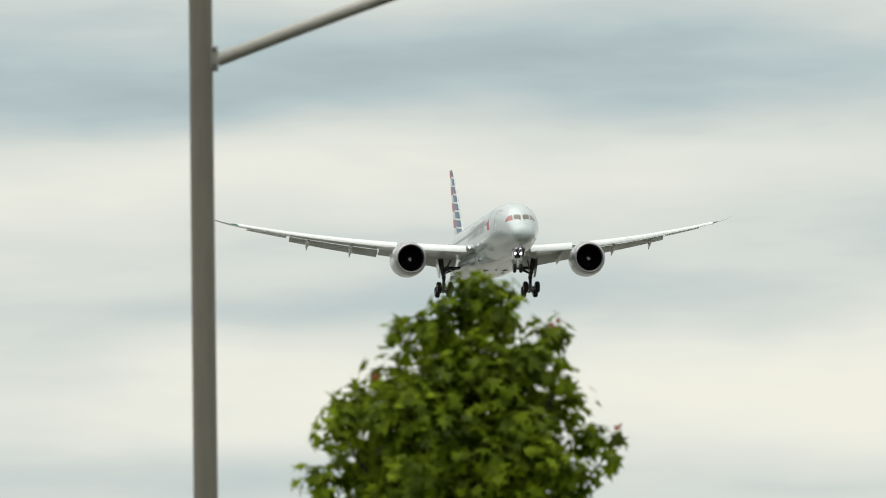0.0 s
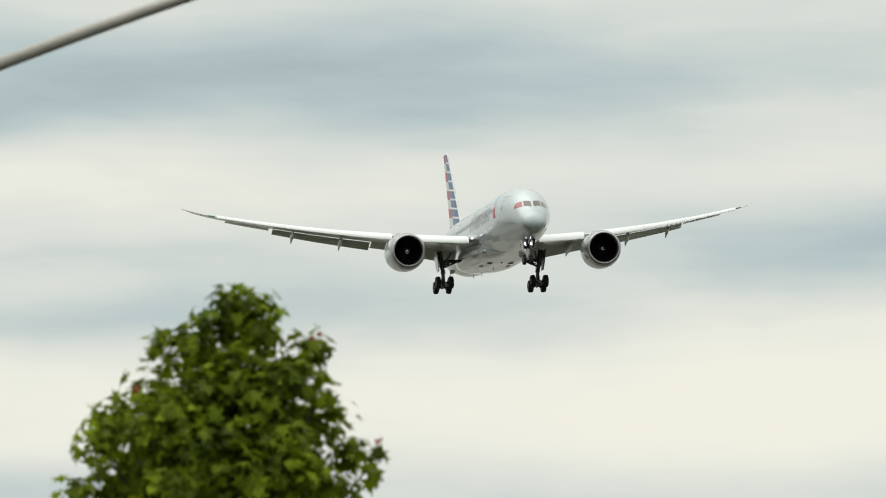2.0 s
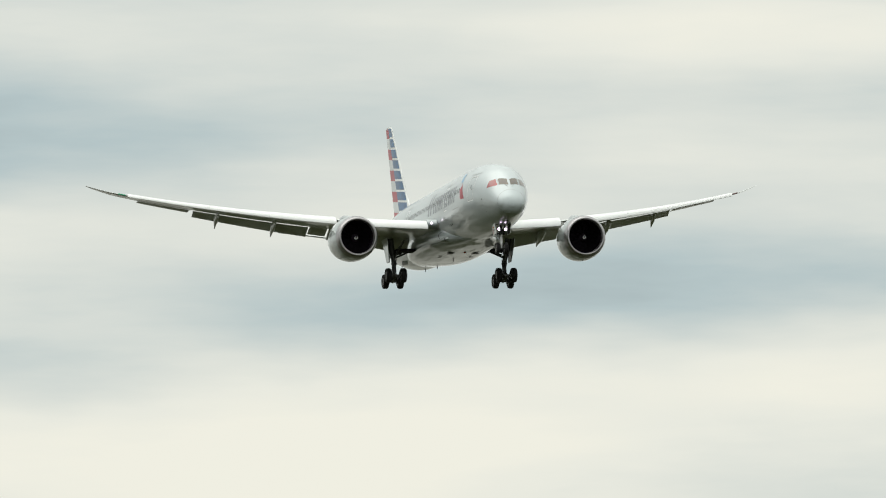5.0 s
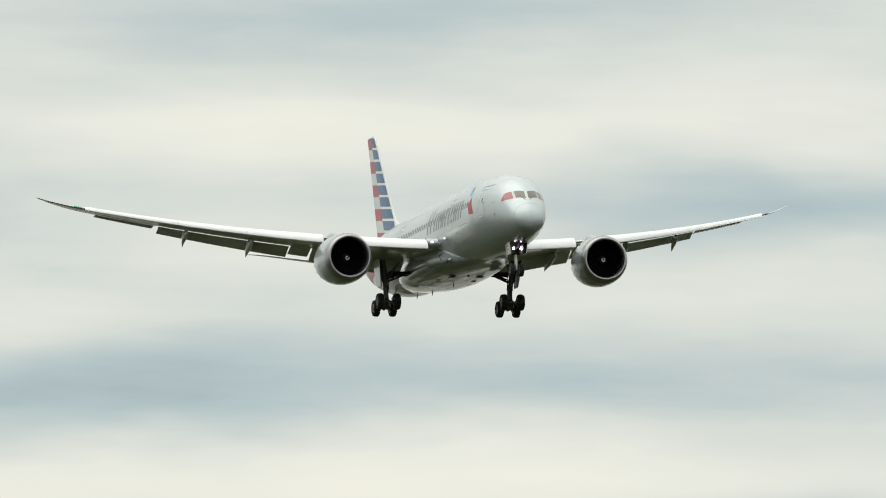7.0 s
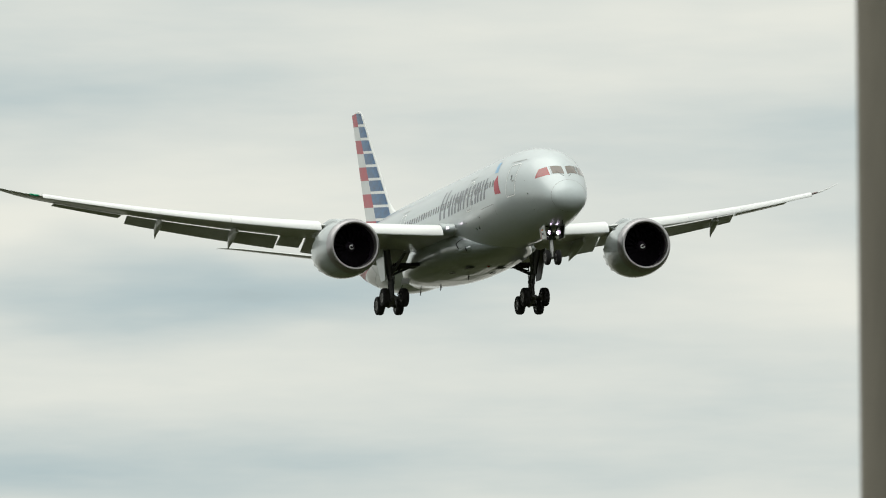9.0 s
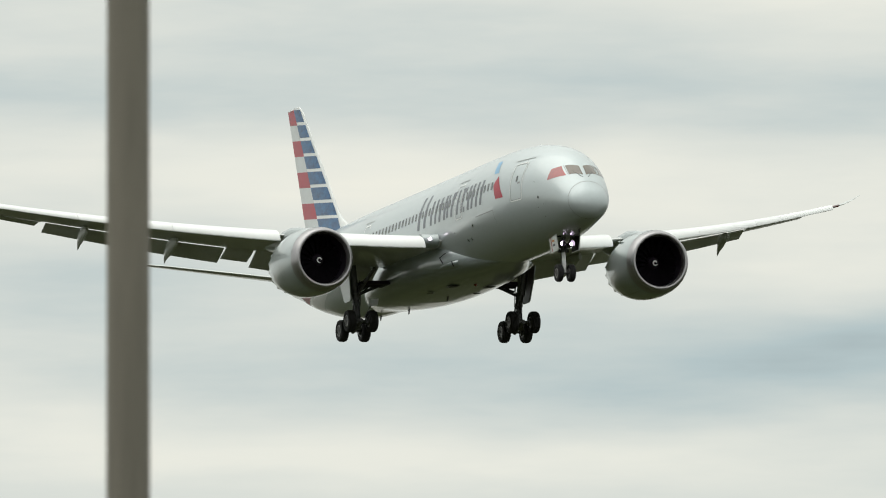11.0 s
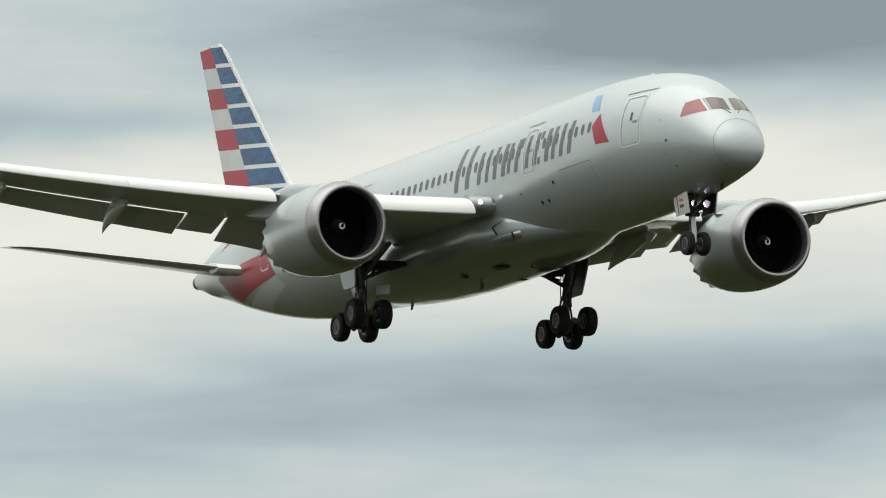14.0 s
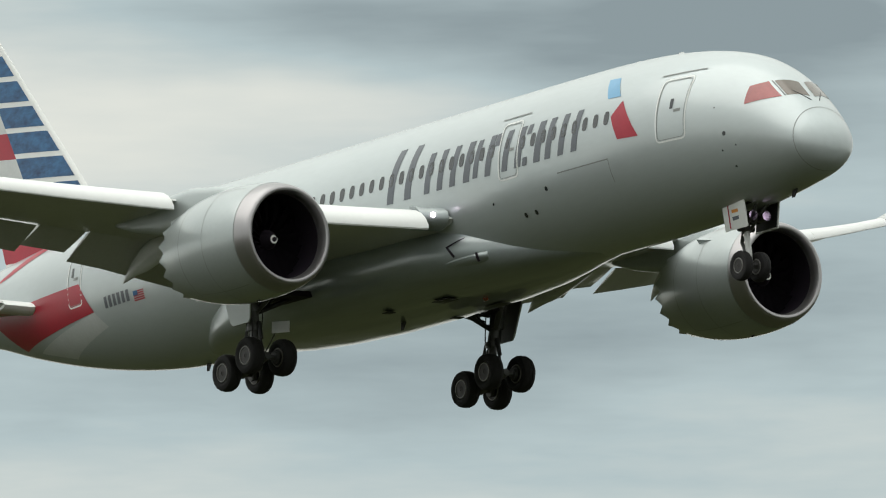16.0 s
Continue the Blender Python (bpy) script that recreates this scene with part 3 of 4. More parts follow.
def build_engine(sgn):
    base = pose(ENG.x, sgn * ENG.y, ENG.z, 0, 1.2, sgn * -1.0)
    n = 72
    outer = [(-0.62, 1.828), (-0.8, 1.86), (-1.3, 1.915), (-1.9, 1.945), (-2.6, 1.945), (-3.2, 1.91), (-3.8, 1.84), (-4.4, 1.73), (-5.0, 1.58), (-5.25, 1.51)]
    bm = bmesh.new()
    rings = revolve(bm, outer, n)
    # sawtooth rim of the exhaust
    last = []
    for i, (x, y, z) in enumerate(rings[-1]):
        k = (i % 4) / 4
        last.append((x - 0.34 * (1 - abs(2 * k - 1)) + 0.02, y * 0.985, z * 0.985))
    rings[-1:] = [rings[-1], last]
    inner = [(x + 0.02, y * 0.975, z * 0.975) for x, y, z in last]
    rings += [inner, [(-4.6, 1.46 * math.cos(2 * math.pi * i / n), 1.46 * math.sin(2 * math.pi * i / n)) for i in range(n)]]
    loft(bm, rings, caps=False)
    nac = part("nacelle", bm, NACELLE, plane, "silver engine nacelle with a sawtooth rim", m=base)
    bm = bmesh.new()
    loft(bm, revolve(bm, [(-0.62, 1.828), (-0.42, 1.785), (-0.22, 1.735), (-0.08, 1.675), (-0.01, 1.61), (0.0, 1.565), (-0.02, 1.50), (-0.10, 1.455), (-0.24, 1.425), (-0.40, 1.415)], n), caps=False)
    part("inlet_lip", bm, LIP, nac, "bare metal inlet lip")
    # duct coloured near black to carry the inlet's shade
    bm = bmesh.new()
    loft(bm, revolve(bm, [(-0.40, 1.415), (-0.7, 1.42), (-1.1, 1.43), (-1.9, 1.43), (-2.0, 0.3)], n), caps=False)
    part("inlet_duct", bm, DARK, nac, "inlet duct, near black for the shade inside")
    for a, r in ((-0.64, 1.8335), (-2.35, 1.948), (-3.9, 1.825)):
        bm = bmesh.new()
        loft(bm, revolve(bm, [(a + .012, r + .003), (a - .012, r + .001)], n), caps=False)
        part("cowl_seam", bm, SEAM, nac)
    for ang in (60, 120, 238, 302):
        bm = bmesh.new()
        t = radians(ang)
        loft(bm, [[(x, (rr + .004) * math.cos(t + k * .005), (rr + .004) * math.sin(t + k * .005)) for k in (-1, 1)] for x, rr in ((-0.66, 1.832), (-1.3, 1.915), (-1.9, 1.945), (-2.6, 1.945), (-3.2, 1.91), (-3.8, 1.84))], caps=False, closed=False)
        part("cowl_seam", bm, SEAM, nac)
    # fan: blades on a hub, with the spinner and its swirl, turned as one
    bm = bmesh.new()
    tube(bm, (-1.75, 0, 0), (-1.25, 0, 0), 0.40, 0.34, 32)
    fan = part("fan", bm, BLADE_SHADED, nac, "fan hub, near black for the shade in the inlet")
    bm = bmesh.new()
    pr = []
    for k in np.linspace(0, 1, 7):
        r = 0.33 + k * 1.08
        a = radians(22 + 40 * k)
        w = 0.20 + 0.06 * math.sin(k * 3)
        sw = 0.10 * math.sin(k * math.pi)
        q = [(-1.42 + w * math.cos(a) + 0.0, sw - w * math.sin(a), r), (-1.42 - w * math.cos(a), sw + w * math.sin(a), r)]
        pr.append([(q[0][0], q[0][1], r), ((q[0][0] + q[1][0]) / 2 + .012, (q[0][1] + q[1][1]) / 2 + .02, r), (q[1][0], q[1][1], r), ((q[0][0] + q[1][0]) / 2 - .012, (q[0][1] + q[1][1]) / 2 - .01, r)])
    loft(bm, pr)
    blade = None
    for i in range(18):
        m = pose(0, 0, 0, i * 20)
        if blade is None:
            blade = part("fan_blade", bm, BLADE_SHADED, fan, m=m)
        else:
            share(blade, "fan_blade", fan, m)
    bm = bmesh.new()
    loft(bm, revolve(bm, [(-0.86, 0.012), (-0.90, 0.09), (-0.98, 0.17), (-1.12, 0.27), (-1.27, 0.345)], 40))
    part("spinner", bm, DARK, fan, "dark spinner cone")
    bm = bmesh.new()
    pts = []
    for k in np.linspace(0, 1, 26):
        r = 0.055 + 0.105 * k
        xx = -0.86 - np.interp(r, [0, .09, .17, .27], [0, .04, .12, .26])
        pts.append((xx + 0.006, r, radians(330 * k), 0.020 + 0.026 * math.sin(math.pi * k)))
    top = [bm.verts.new((x, (r + w) * math.cos(t), (r + w) * math.sin(t))) for x, r, t, w in pts]
    bot = [bm.verts.new((x + 0.012, (r - w * .6) * math.cos(t), (r - w * .6) * math.sin(t))) for x, r, t, w in pts]
    for i in range(25):
        bm.faces.new((top[i], top[i + 1], bot[i + 1], bot[i]))
    part("spinner_swirl", bm, WHITE, fan, "white painted swirl")
    # core and plug
    bm = bmesh.new()
    loft(bm, revolve(bm, [(-3.6, 1.05), (-4.4, 0.98), (-5.2, 0.82), (-6.0, 0.64), (-6.05, 0.58), (-5.9, 0.50), (-6.5, 0.30), (-6.9, 0.05)], 36))
    part("exhaust_core", bm, CORE, nac, "bare metal exhaust core")
    # strake on the inboard side
    bm = bmesh.new()
    t = radians(48)
    d = Vector((0, -sgn * math.sin(t), math.cos(t)))
    a, b, c = Vector((-1.6, 0, 0)) + d * 1.84, Vector((-2.9, 0, 0)) + d * 1.80, Vector((-2.8, 0, 0)) + d * 2.12
    nrm = Vector((0, d.z, -d.y)) * 0.02
    loft(bm, [[a + nrm, b + nrm, c + nrm], [a - nrm, b - nrm, c - nrm]])
    part("strake", bm, NACELLE, nac, smooth=False)
    # pylon to the wing
    bm = bmesh.new()
    rings = []
    wp = wing_point(ENG.y, 0.0)
    for x, zt, zb, w in ((-2.3, 1.83, 1.3, .05), (-3.0, 2.02, 1.2, .20), (-4.2, 2.22, 1.0, .26), (-5.6, 2.36, .9, .26), (-7.2, 2.25, .95, .24), (-9.0, 2.0, 1.3, .16), (-10.2, 1.9, 1.65, .05)):
        rings.append([(x, w * math.sin(u), (zt + zb) / 2 + (zt - zb) / 2 * math.copysign(abs(math.cos(u)) ** .6, math.cos(u))) for u in (2 * math.pi * i / 16 for i in range(16))])
    loft(bm, rings)
    part("pylon", bm, NACELLE, nac, "silver pylon")
    bm = bmesh.new()
    box(bm, (-1.9, 0, -1.92), (.18, .04, .12), None, 0.01)
    part("drain_mast", bm, HYDRAULIC, nac)
    return fan


fans = [build_engine(-1), build_engine(1)]


# landing gear
def wheel_meshes(r, w):
    tyre, rim = bmesh.new(), bmesh.new()
    h = w / 2
    prof = [(-h * .72, r * .50), (-h * .95, r * .62), (-h, r * .78), (-h * .86, r * .92), (-h * .55, r * .985), (-h * .30, r), (-h * .27, r * .985), (-h * .20, r * .985), (-h * .17, r), (h * .17, r), (h * .20, r * .985), (h * .27, r * .985),
            (h * .30, r), (h * .55, r * .985), (h * .86, r * .92), (h, r * .78), (h * .95, r * .62), (h * .72, r * .50)]
    def ring(p, rr, n=36):
        return [(rr * math.cos(2 * math.pi * i / n), p, rr * math.sin(2 * math.pi * i / n)) for i in range(n)]
    loft(tyre, [ring(a, b) for a, b in prof], caps=True)
    loft(rim, [ring(a, b) for a, b in ((-h * .80, r * .50), (-h * .84, r * .47), (-h * .6, r * .42), (-h * .5, r * .26), (-h * .78, r * .22), (-h * .86, r * .08), (h * .86, r * .08), (h * .78, r * .22), (h * .5, r * .26), (h * .6, r * .42), (h * .84, r * .47), (h * .80, r * .50))])
    flange = bmesh.new()
    loft(flange, [ring(h * a, r * b) for a, b in ((-.70, .44), (-.90, .455), (-.90, .50), (-.78, .525), (.78, .525), (.90, .50), (.90, .455), (.70, .44))], caps=False)
    return tyre, rim, flange


def add_wheel(parent, r, w, m, store):
    key = (r, w)
    if key not in store:
        t, k, f = wheel_meshes(r, w)
        wh = part("wheel", t, RUBBER, parent, "black rubber tyre", m=m)
        rm = part("rim", k, RIM, wh, "dark metal rim")
        fl = part("rim_flange", f, FLANGE, wh, "bright rim edge")
        store[key] = (wh, rm, fl)
    else:
        wh = share(store[key][0], "wheel", parent, m)
        tagged(wh, "black rubber tyre")
        rm = share(store[key][1], "rim", wh, Matrix())
        tagged(rm, "dark metal rim")
        tagged(share(store[key][2], "rim_flange", wh, Matrix()), "bright rim edge")
    return wh


WHEELS = {}


def build_main_gear(sgn):
    cx, cy, cz = -28.40, sgn * 4.90, -4.80
    bm = bmesh.new()
    top = (cx + 0.35, sgn * 5.25, -1.35)
    tube(bm, top, (cx + .12, cy + sgn * .1, -3.0), 0.27, 0.24, 20)
    tube(bm, (cx + .12, cy + sgn * .1, -2.95), (cx + .05, cy, -3.55), 0.21, 0.20, 20)
    tube(bm, (cx + .05, cy, -3.5), (cx, cy, cz), 0.15, 0.15, 20)
    tube(bm, (cx, cy - .2, cz), (cx, cy + .2, cz), 0.2, 0.2, 16)
    gear = part("main_gear", bm, GEAR, plane, "grey main landing gear leg")
    # bogie with axles, rear wheels hanging low
    tilt = radians(15)
    bx, bz = 0.74 * math.cos(tilt), 0.74 * math.sin(tilt)
    bm = bmesh.new()
    tube(bm, (cx + bx * 1.15, cy, cz + bz * 1.15), (cx - bx * 1.15, cy, cz - bz * 1.15), 0.13, 0.13, 14)
    for k in (-1, 1):
        tube(bm, (cx + k * bx, cy - .72, cz + k * bz), (cx + k * bx, cy + .72, cz + k * bz), 0.085, 0.085, 14)
        for j in (-1, 1):
            tube(bm, (cx + k * bx, cy + j * .30, cz + k * bz), (cx + k * bx, cy + j * .42, cz + k * bz), 0.21, 0.21, 18)
    part("bogie", bm, GEAR, gear, "bogie beam with axles")
    for k in (-1, 1):
        for j in (-1, 1):
            add_wheel(gear, 0.635, 0.50, pose(cx + k * bx, cy + j * .66, cz + k * bz), WHEELS)
    # braces
    bm = bmesh.new()
    tube(bm, (cx + .1, cy - sgn * .1, -3.0), (cx + .35, sgn * 2.6, -2.1), 0.085, 0.085)
    tube(bm, (cx + .12, cy - sgn * .15, -2.55), (cx + .1, sgn * 3.3, -2.42), 0.06, 0.06)
    part("side_brace", bm, HYDRAULIC, gear, "black side brace")
    bm = bmesh.new()
    tube(bm, (cx + .15, cy + sgn * .05, -3.05), (cx + 1.9, cy - sgn * .55, -1.7), 0.10, 0.10)
    tube(bm, (cx + .15, cy + sgn * .05, -2.8), (cx + 1.2, cy - sgn * .3, -2.15), 0.06, 0.06)
    part("drag_brace", bm, GEAR, gear, "grey drag brace")
    bm = bmesh.new()
    for j in (-.1, .1):
        tube(bm, (cx - .2, cy + j, -3.45), (cx - .52, cy + j * .4, -3.95), 0.045, 0.05, 8)
        tube(bm, (cx - .52, cy + j * .4, -3.95), (cx - .16, cy + j, -4.5), 0.05, 0.045, 8)
    part("torque_link", bm, GEAR, gear)
    bm = bmesh.new()
    tube(bm, (cx + .05, cy, -3.62), (cx + .05, cy, -3.44), .25, .25, 20)
    part("collar", bm, GEAR, gear)
    bm = bmesh.new()
    tube(bm, (cx + .12, cy + sgn * .1, -2.98), (cx + .12, cy + sgn * .1, -2.84), .285, .285, 20)
    part("collar", bm, GEAR, gear)
    bm = bmesh.new()
    tube(bm, (cx + .30, cy, -3.5), (cx + bx * .8, cy, cz + bz * .8 + .12), .05, .04, 10)
    tube(bm, (cx + .34, cy, -3.35), (cx + .46, cy, -3.95), .075, .075, 12)
    part("pitch_trimmer", bm, HYDRAULIC, gear, "black bogie trim strut")
    bm = bmesh.new()
    tube(bm, (cx - .1, cy - sgn * .2, -2.75), (cx - .9, sgn * 3.4, -2.15), .075, .075, 10)
    tube(bm, (cx + .1, cy - sgn * .35, -2.93), (cx + .22, sgn * 3.9, -2.2), .05, .05, 8)
    part("side_stay", bm, HYDRAULIC, gear, "black side stay")
    for q in range(4):
        bm = bmesh.new()
        a = 2 * math.pi * q / 4 + .6
        pp = [(cx + .15 + .24 * math.cos(a), cy + .24 * math.sin(a), -2.2), (cx + .1 + .30 * math.cos(a), cy + .28 * math.sin(a), -3.2), (cx + .28 * math.cos(a), cy + .2 * math.sin(a), -3.9), (cx + .2 * math.cos(a), cy + .3 * math.sin(a), -4.6)]
        for u, v in zip(pp, pp[1:]):
            tube(bm, u, v, 0.022, 0.022, 6)
        part("hydraulic_hose", bm, HYDRAULIC, gear)
    # doors: the tapered one on the leg, pale outside, its inner side's shade a dark sheet, and the small one inboard
    def leg_panel(y0, th):
        outer = ((1.05, -1.35), (1.0, -2.0), (.62, -3.3), (.50, -3.42), (-.42, -3.42), (-.55, -3.3), (-.85, -2.0), (-.95, -1.35))
        bm = bmesh.new()
        loft(bm, [[(cx + x, sgn * (y0 + d + .13 * (z + 1.35)), z) for x, z in outer] for d in (0, th)])
        return bm
    door_leaf = part("leg_door", leg_panel(5.66, .05), SILVER, gear, "silver leg door", smooth=False)
    part("inner_shade_sheet", leg_panel(5.62, .035), GEAR, door_leaf, "dark inner sheet for the shaded side", smooth=False)
    if sgn < 0:
        bm = bmesh.new()
        box(bm, (cx + .25, sgn * 3.95, -3.46), (.62, 0.05, .42), Euler((radians(-14), 0, radians(42))).to_matrix(), 0.012)
        part("small_door", bm, WHITE, gear, "small white gear door")
        bm = bmesh.new()
        tube(bm, (cx + .1, sgn * 4.05, -3.6), (cx + .05, sgn * 4.5, -4.35), .025, .025, 8)
        part("door_rod", bm, GEAR, gear)
    # solid near-black slab in place of the shade in an open bay
    bm = bmesh.new()
    box(bm, (cx + .15, sgn * 3.95, -2.40), (1.7, 1.7, 0.20), None, 0.03)
    part("bay_shade", bm, DARK, gear, "dark slab standing in for the open gear bay's shade")


build_main_gear(-1)
build_main_gear(1)


def build_nose_gear():
    cx, cz = -6.30, -4.65
    bm = bmesh.new()
    tube(bm, (cx - .45, 0, -2.3), (cx - .12, 0, -3.5), 0.155, 0.15, 18)
    tube(bm, (cx, -.36, cz), (cx, .36, cz), 0.07, 0.07, 12)
    gear = part("nose_gear", bm, GEAR, plane, "grey nose landing gear leg")
    bm = bmesh.new()
    tube(bm, (cx - .14, 0, -3.42), (cx, 0, cz + .02), 0.105, 0.105, 18)
    part("piston", bm, PISTON, gear, "bright bare metal piston")
    for j in (-1, 1):
        add_wheel(gear, 0.50, 0.33, pose(cx, j * .36, cz), WHEELS)
    bm = bmesh.new()
    tube(bm, (cx - .1, .1, -3.45), (cx + .9, .22, -2.6), 0.06, 0.06)
    tube(bm, (cx - .1, -.1, -3.45), (cx + .9, -.22, -2.6), 0.06, 0.06)
    part("drag_brace", bm, GEAR, gear, "grey drag brace")
    bm = bmesh.new()
    for j in (-.07, .07):
        tube(bm, (cx - .25, j, -3.4), (cx - .42, j * .4, -3.8), 0.035, 0.04, 8)
        tube(bm, (cx - .42, j * .4, -3.8), (cx - .1, j, -4.3), 0.04, 0.035, 8)
    part("torque_link", bm, GEAR, gear)
    bm = bmesh.new()
    tube(bm, (cx - .16, -.3, -3.38), (cx - .16, .3, -3.38), 0.10, 0.10, 14)
    box(bm, (cx + .02, 0, -3.12), (.36, .62, .26), None, .03)
    part("steering_unit", bm, HYDRAULIC, gear, "black steering unit")
    for j in (-1, 1):
        bm = bmesh.new()
        ring = lambda a, r: [(cx + .22 + a, j * .27 + r * math.cos(2 * math.pi * i / 20), -3.06 + r * math.sin(2 * math.pi * i / 20)) for i in range(20)]
        loft(bm, [ring(-.08, .10), ring(0, .16), ring(.44, .175), ring(.44, .163), ring(.02, .140), ring(.01, .02)])
        lamp = part("landing_light", bm, RIM, gear, "round landing light")
        bm = bmesh.new()
        bmesh.ops.create_uvsphere(bm, u_segments=18, v_segments=10, radius=0.135, matrix=Matrix.Translation((cx + .26, j * .27, -3.06)) @ Matrix.Diagonal((.25, 1, 1, 1)))
        part("lens", bm, LAMP_ON, lamp, "brightly lit lens")
        bm = bmesh.new()
        box(bm, (cx + .18, j * .66, -3.02), (1.25, 0.045, 0.92), Euler((radians(j * -7), 0, 0)).to_matrix(), 0.012)
        door = part("gear_door", bm, WHITE, gear, "white nose gear door with small markings")
        # dark sheet gives the door's inner side its shade by colour
        bm = bmesh.new()
        box(bm, (cx + .18, j * .625, -3.01), (1.15, 0.02, 0.84), Euler((radians(j * -7), 0, 0)).to_matrix(), 0.006)
        part("inner_shade_sheet", bm, HYDRAULIC, door, "dark inner sheet for the shaded side")
        yy = j * .70
        for nm, mat, x, z, sx, sz in (("red_line", RED, -.30, -3.0, .05, .86), ("orange_bar", ORANGE, .05, -2.88, .34, .11), ("grey_bar", LETTER, .05, -3.12, .34, .12)):
            bm = bmesh.new()
            box(bm, (cx + .18 + x, yy + j * (-.009 - (z + 3.02) * -.12), z), (sx, .012, sz), Euler((radians(j * -7), 0, 0)).to_matrix())
            part(nm, bm, mat, door, smooth=False)
    # near-black slab again stands in for the open bay's shade
    bm = bmesh.new()
    box(bm, (cx - .3, 0, -2.62), (2.2, 1.1, .14), None, .03)
    part("bay_shade", bm, DARK, gear, "dark slab standing in for the open gear bay's shade")


build_nose_gear()


# ---- details of the fuselage
def outline(bm, s0, s1, z0, z1, r, th, side, lean=0.0):
    """A rounded rectangular ring on the skin."""
    def loop(k):
        pts = []
        rr = max(r - k, 0.01)
        for cx, cz, a0 in ((s1 - r, z1 - r, 0), (s0 + r, z1 - r, 90), (s0 + r, z0 + r, 180), (s1 - r, z0 + r, 270)):
            for q in range(4):
                a = radians(a0 + q * 30)
                z = cz + rr * math.sin(a)
                pts.append((cx + rr * math.cos(a), z))
        full = []
        for i, p in enumerate(pts):
            q = pts[(i + 1) % len(pts)]
            n = max(1, int(math.hypot(p[0] - q[0], p[1] - q[1]) / 0.25))
            for j in range(8 if n > 1 else 1):
                u = j / (8 if n > 1 else 1)
                full.append((p[0] + (q[0] - p[0]) * u, p[1] + (q[1] - p[1]) * u))
        return full
    a = [bm.verts.new(skin(s + lean * (z - z0), z, side, 0.010)) for s, z in loop(0)]
    b = [bm.verts.new(skin(s + lean * (z - z0), z, side, 0.010)) for s, z in loop(th)]
    for i in range(len(a)):
        j = (i + 1) % len(a)
        bm.faces.new((a[i], a[j], b[j], b[i]))
    face_out(bm, side)


def cabin_window(s, z, side):
    bm = bmesh.new()
    hw, hh = 0.135, 0.235
    pts = []
    for i in range(14):
        t = 2 * math.pi * i / 14
        c, q = math.cos(t), math.sin(t)
        pts.append(skin(s + hw * math.copysign(abs(c) ** .7, c), z + hh * math.copysign(abs(q) ** .7, q), side, 0.012))
    bm.faces.new([bm.verts.new(p) for p in pts])
    face_out(bm, side)
    part("cabin_window", bm, GLASS, fuselage)


def door(s0, s1, z0, z1, side):
    bm = bmesh.new()
    outline(bm, s0, s1, z0, z1, 0.18, 0.055, side)
    d = part("cabin_door", bm, SEAL_WHITE, fuselage, "door with a white outline")
    bm = bmesh.new()
    outline(bm, s0 + .08, s1 - .08, z0 + .08, z1 - .08, 0.15, 0.02, side)
    part("door_seam", bm, SEAM, d)
    bm = bmesh.new()
    patch(bm, ((s0 + .26, z0 + .95), (s0 + .56, z0 + .95), (s0 + .56, z0 + 1.05), (s0 + .26, z0 + 1.05)), 2, 1, lambda s, z: skin(s, z, side, .012))
    face_out(bm, side)
    part("door_handle", bm, SEAM, d, "recessed handle")
    bm = bmesh.new()
    patch(bm, ((s0 + .62, z0 + 1.08), (s0 + .76, z0 + 1.08), (s0 + .76, z0 + 1.42), (s0 + .62, z0 + 1.42)), 1, 2, lambda s, z: skin(s, z, side, .014))
    face_out(bm, side)
    part("door_window", bm, GLASS, d)
    bm = bmesh.new()
    patch(bm, ((s0 - .25, z1 + .16), (s1 + .25, z1 + .16), (s1 + .25, z1 + .20), (s0 - .25, z1 + .20)), 4, 1, lambda s, z: skin(s, z, side, .02))
    face_out(bm, side)
    part("rain_gutter", bm, SEAM, d)


DOORS = ((6.30, 7.70, -0.52, 1.64), (15.25, 16.40, -0.36, 1.62), (32.2, 33.2, -.36, 1.6), (42.62, 43.68, -0.33, 1.50))
for side in (-1, 1):
    for s0, s1, z0, z1 in DOORS:
        door(s0, s1, z0, z1, side)
    s = 10.22
    while s < 38.6:
        if not any(a - .2 < s < b + .2 for a, b, _, _ in DOORS):
            cabin_window(s, 0.77, side)
        s += 0.60


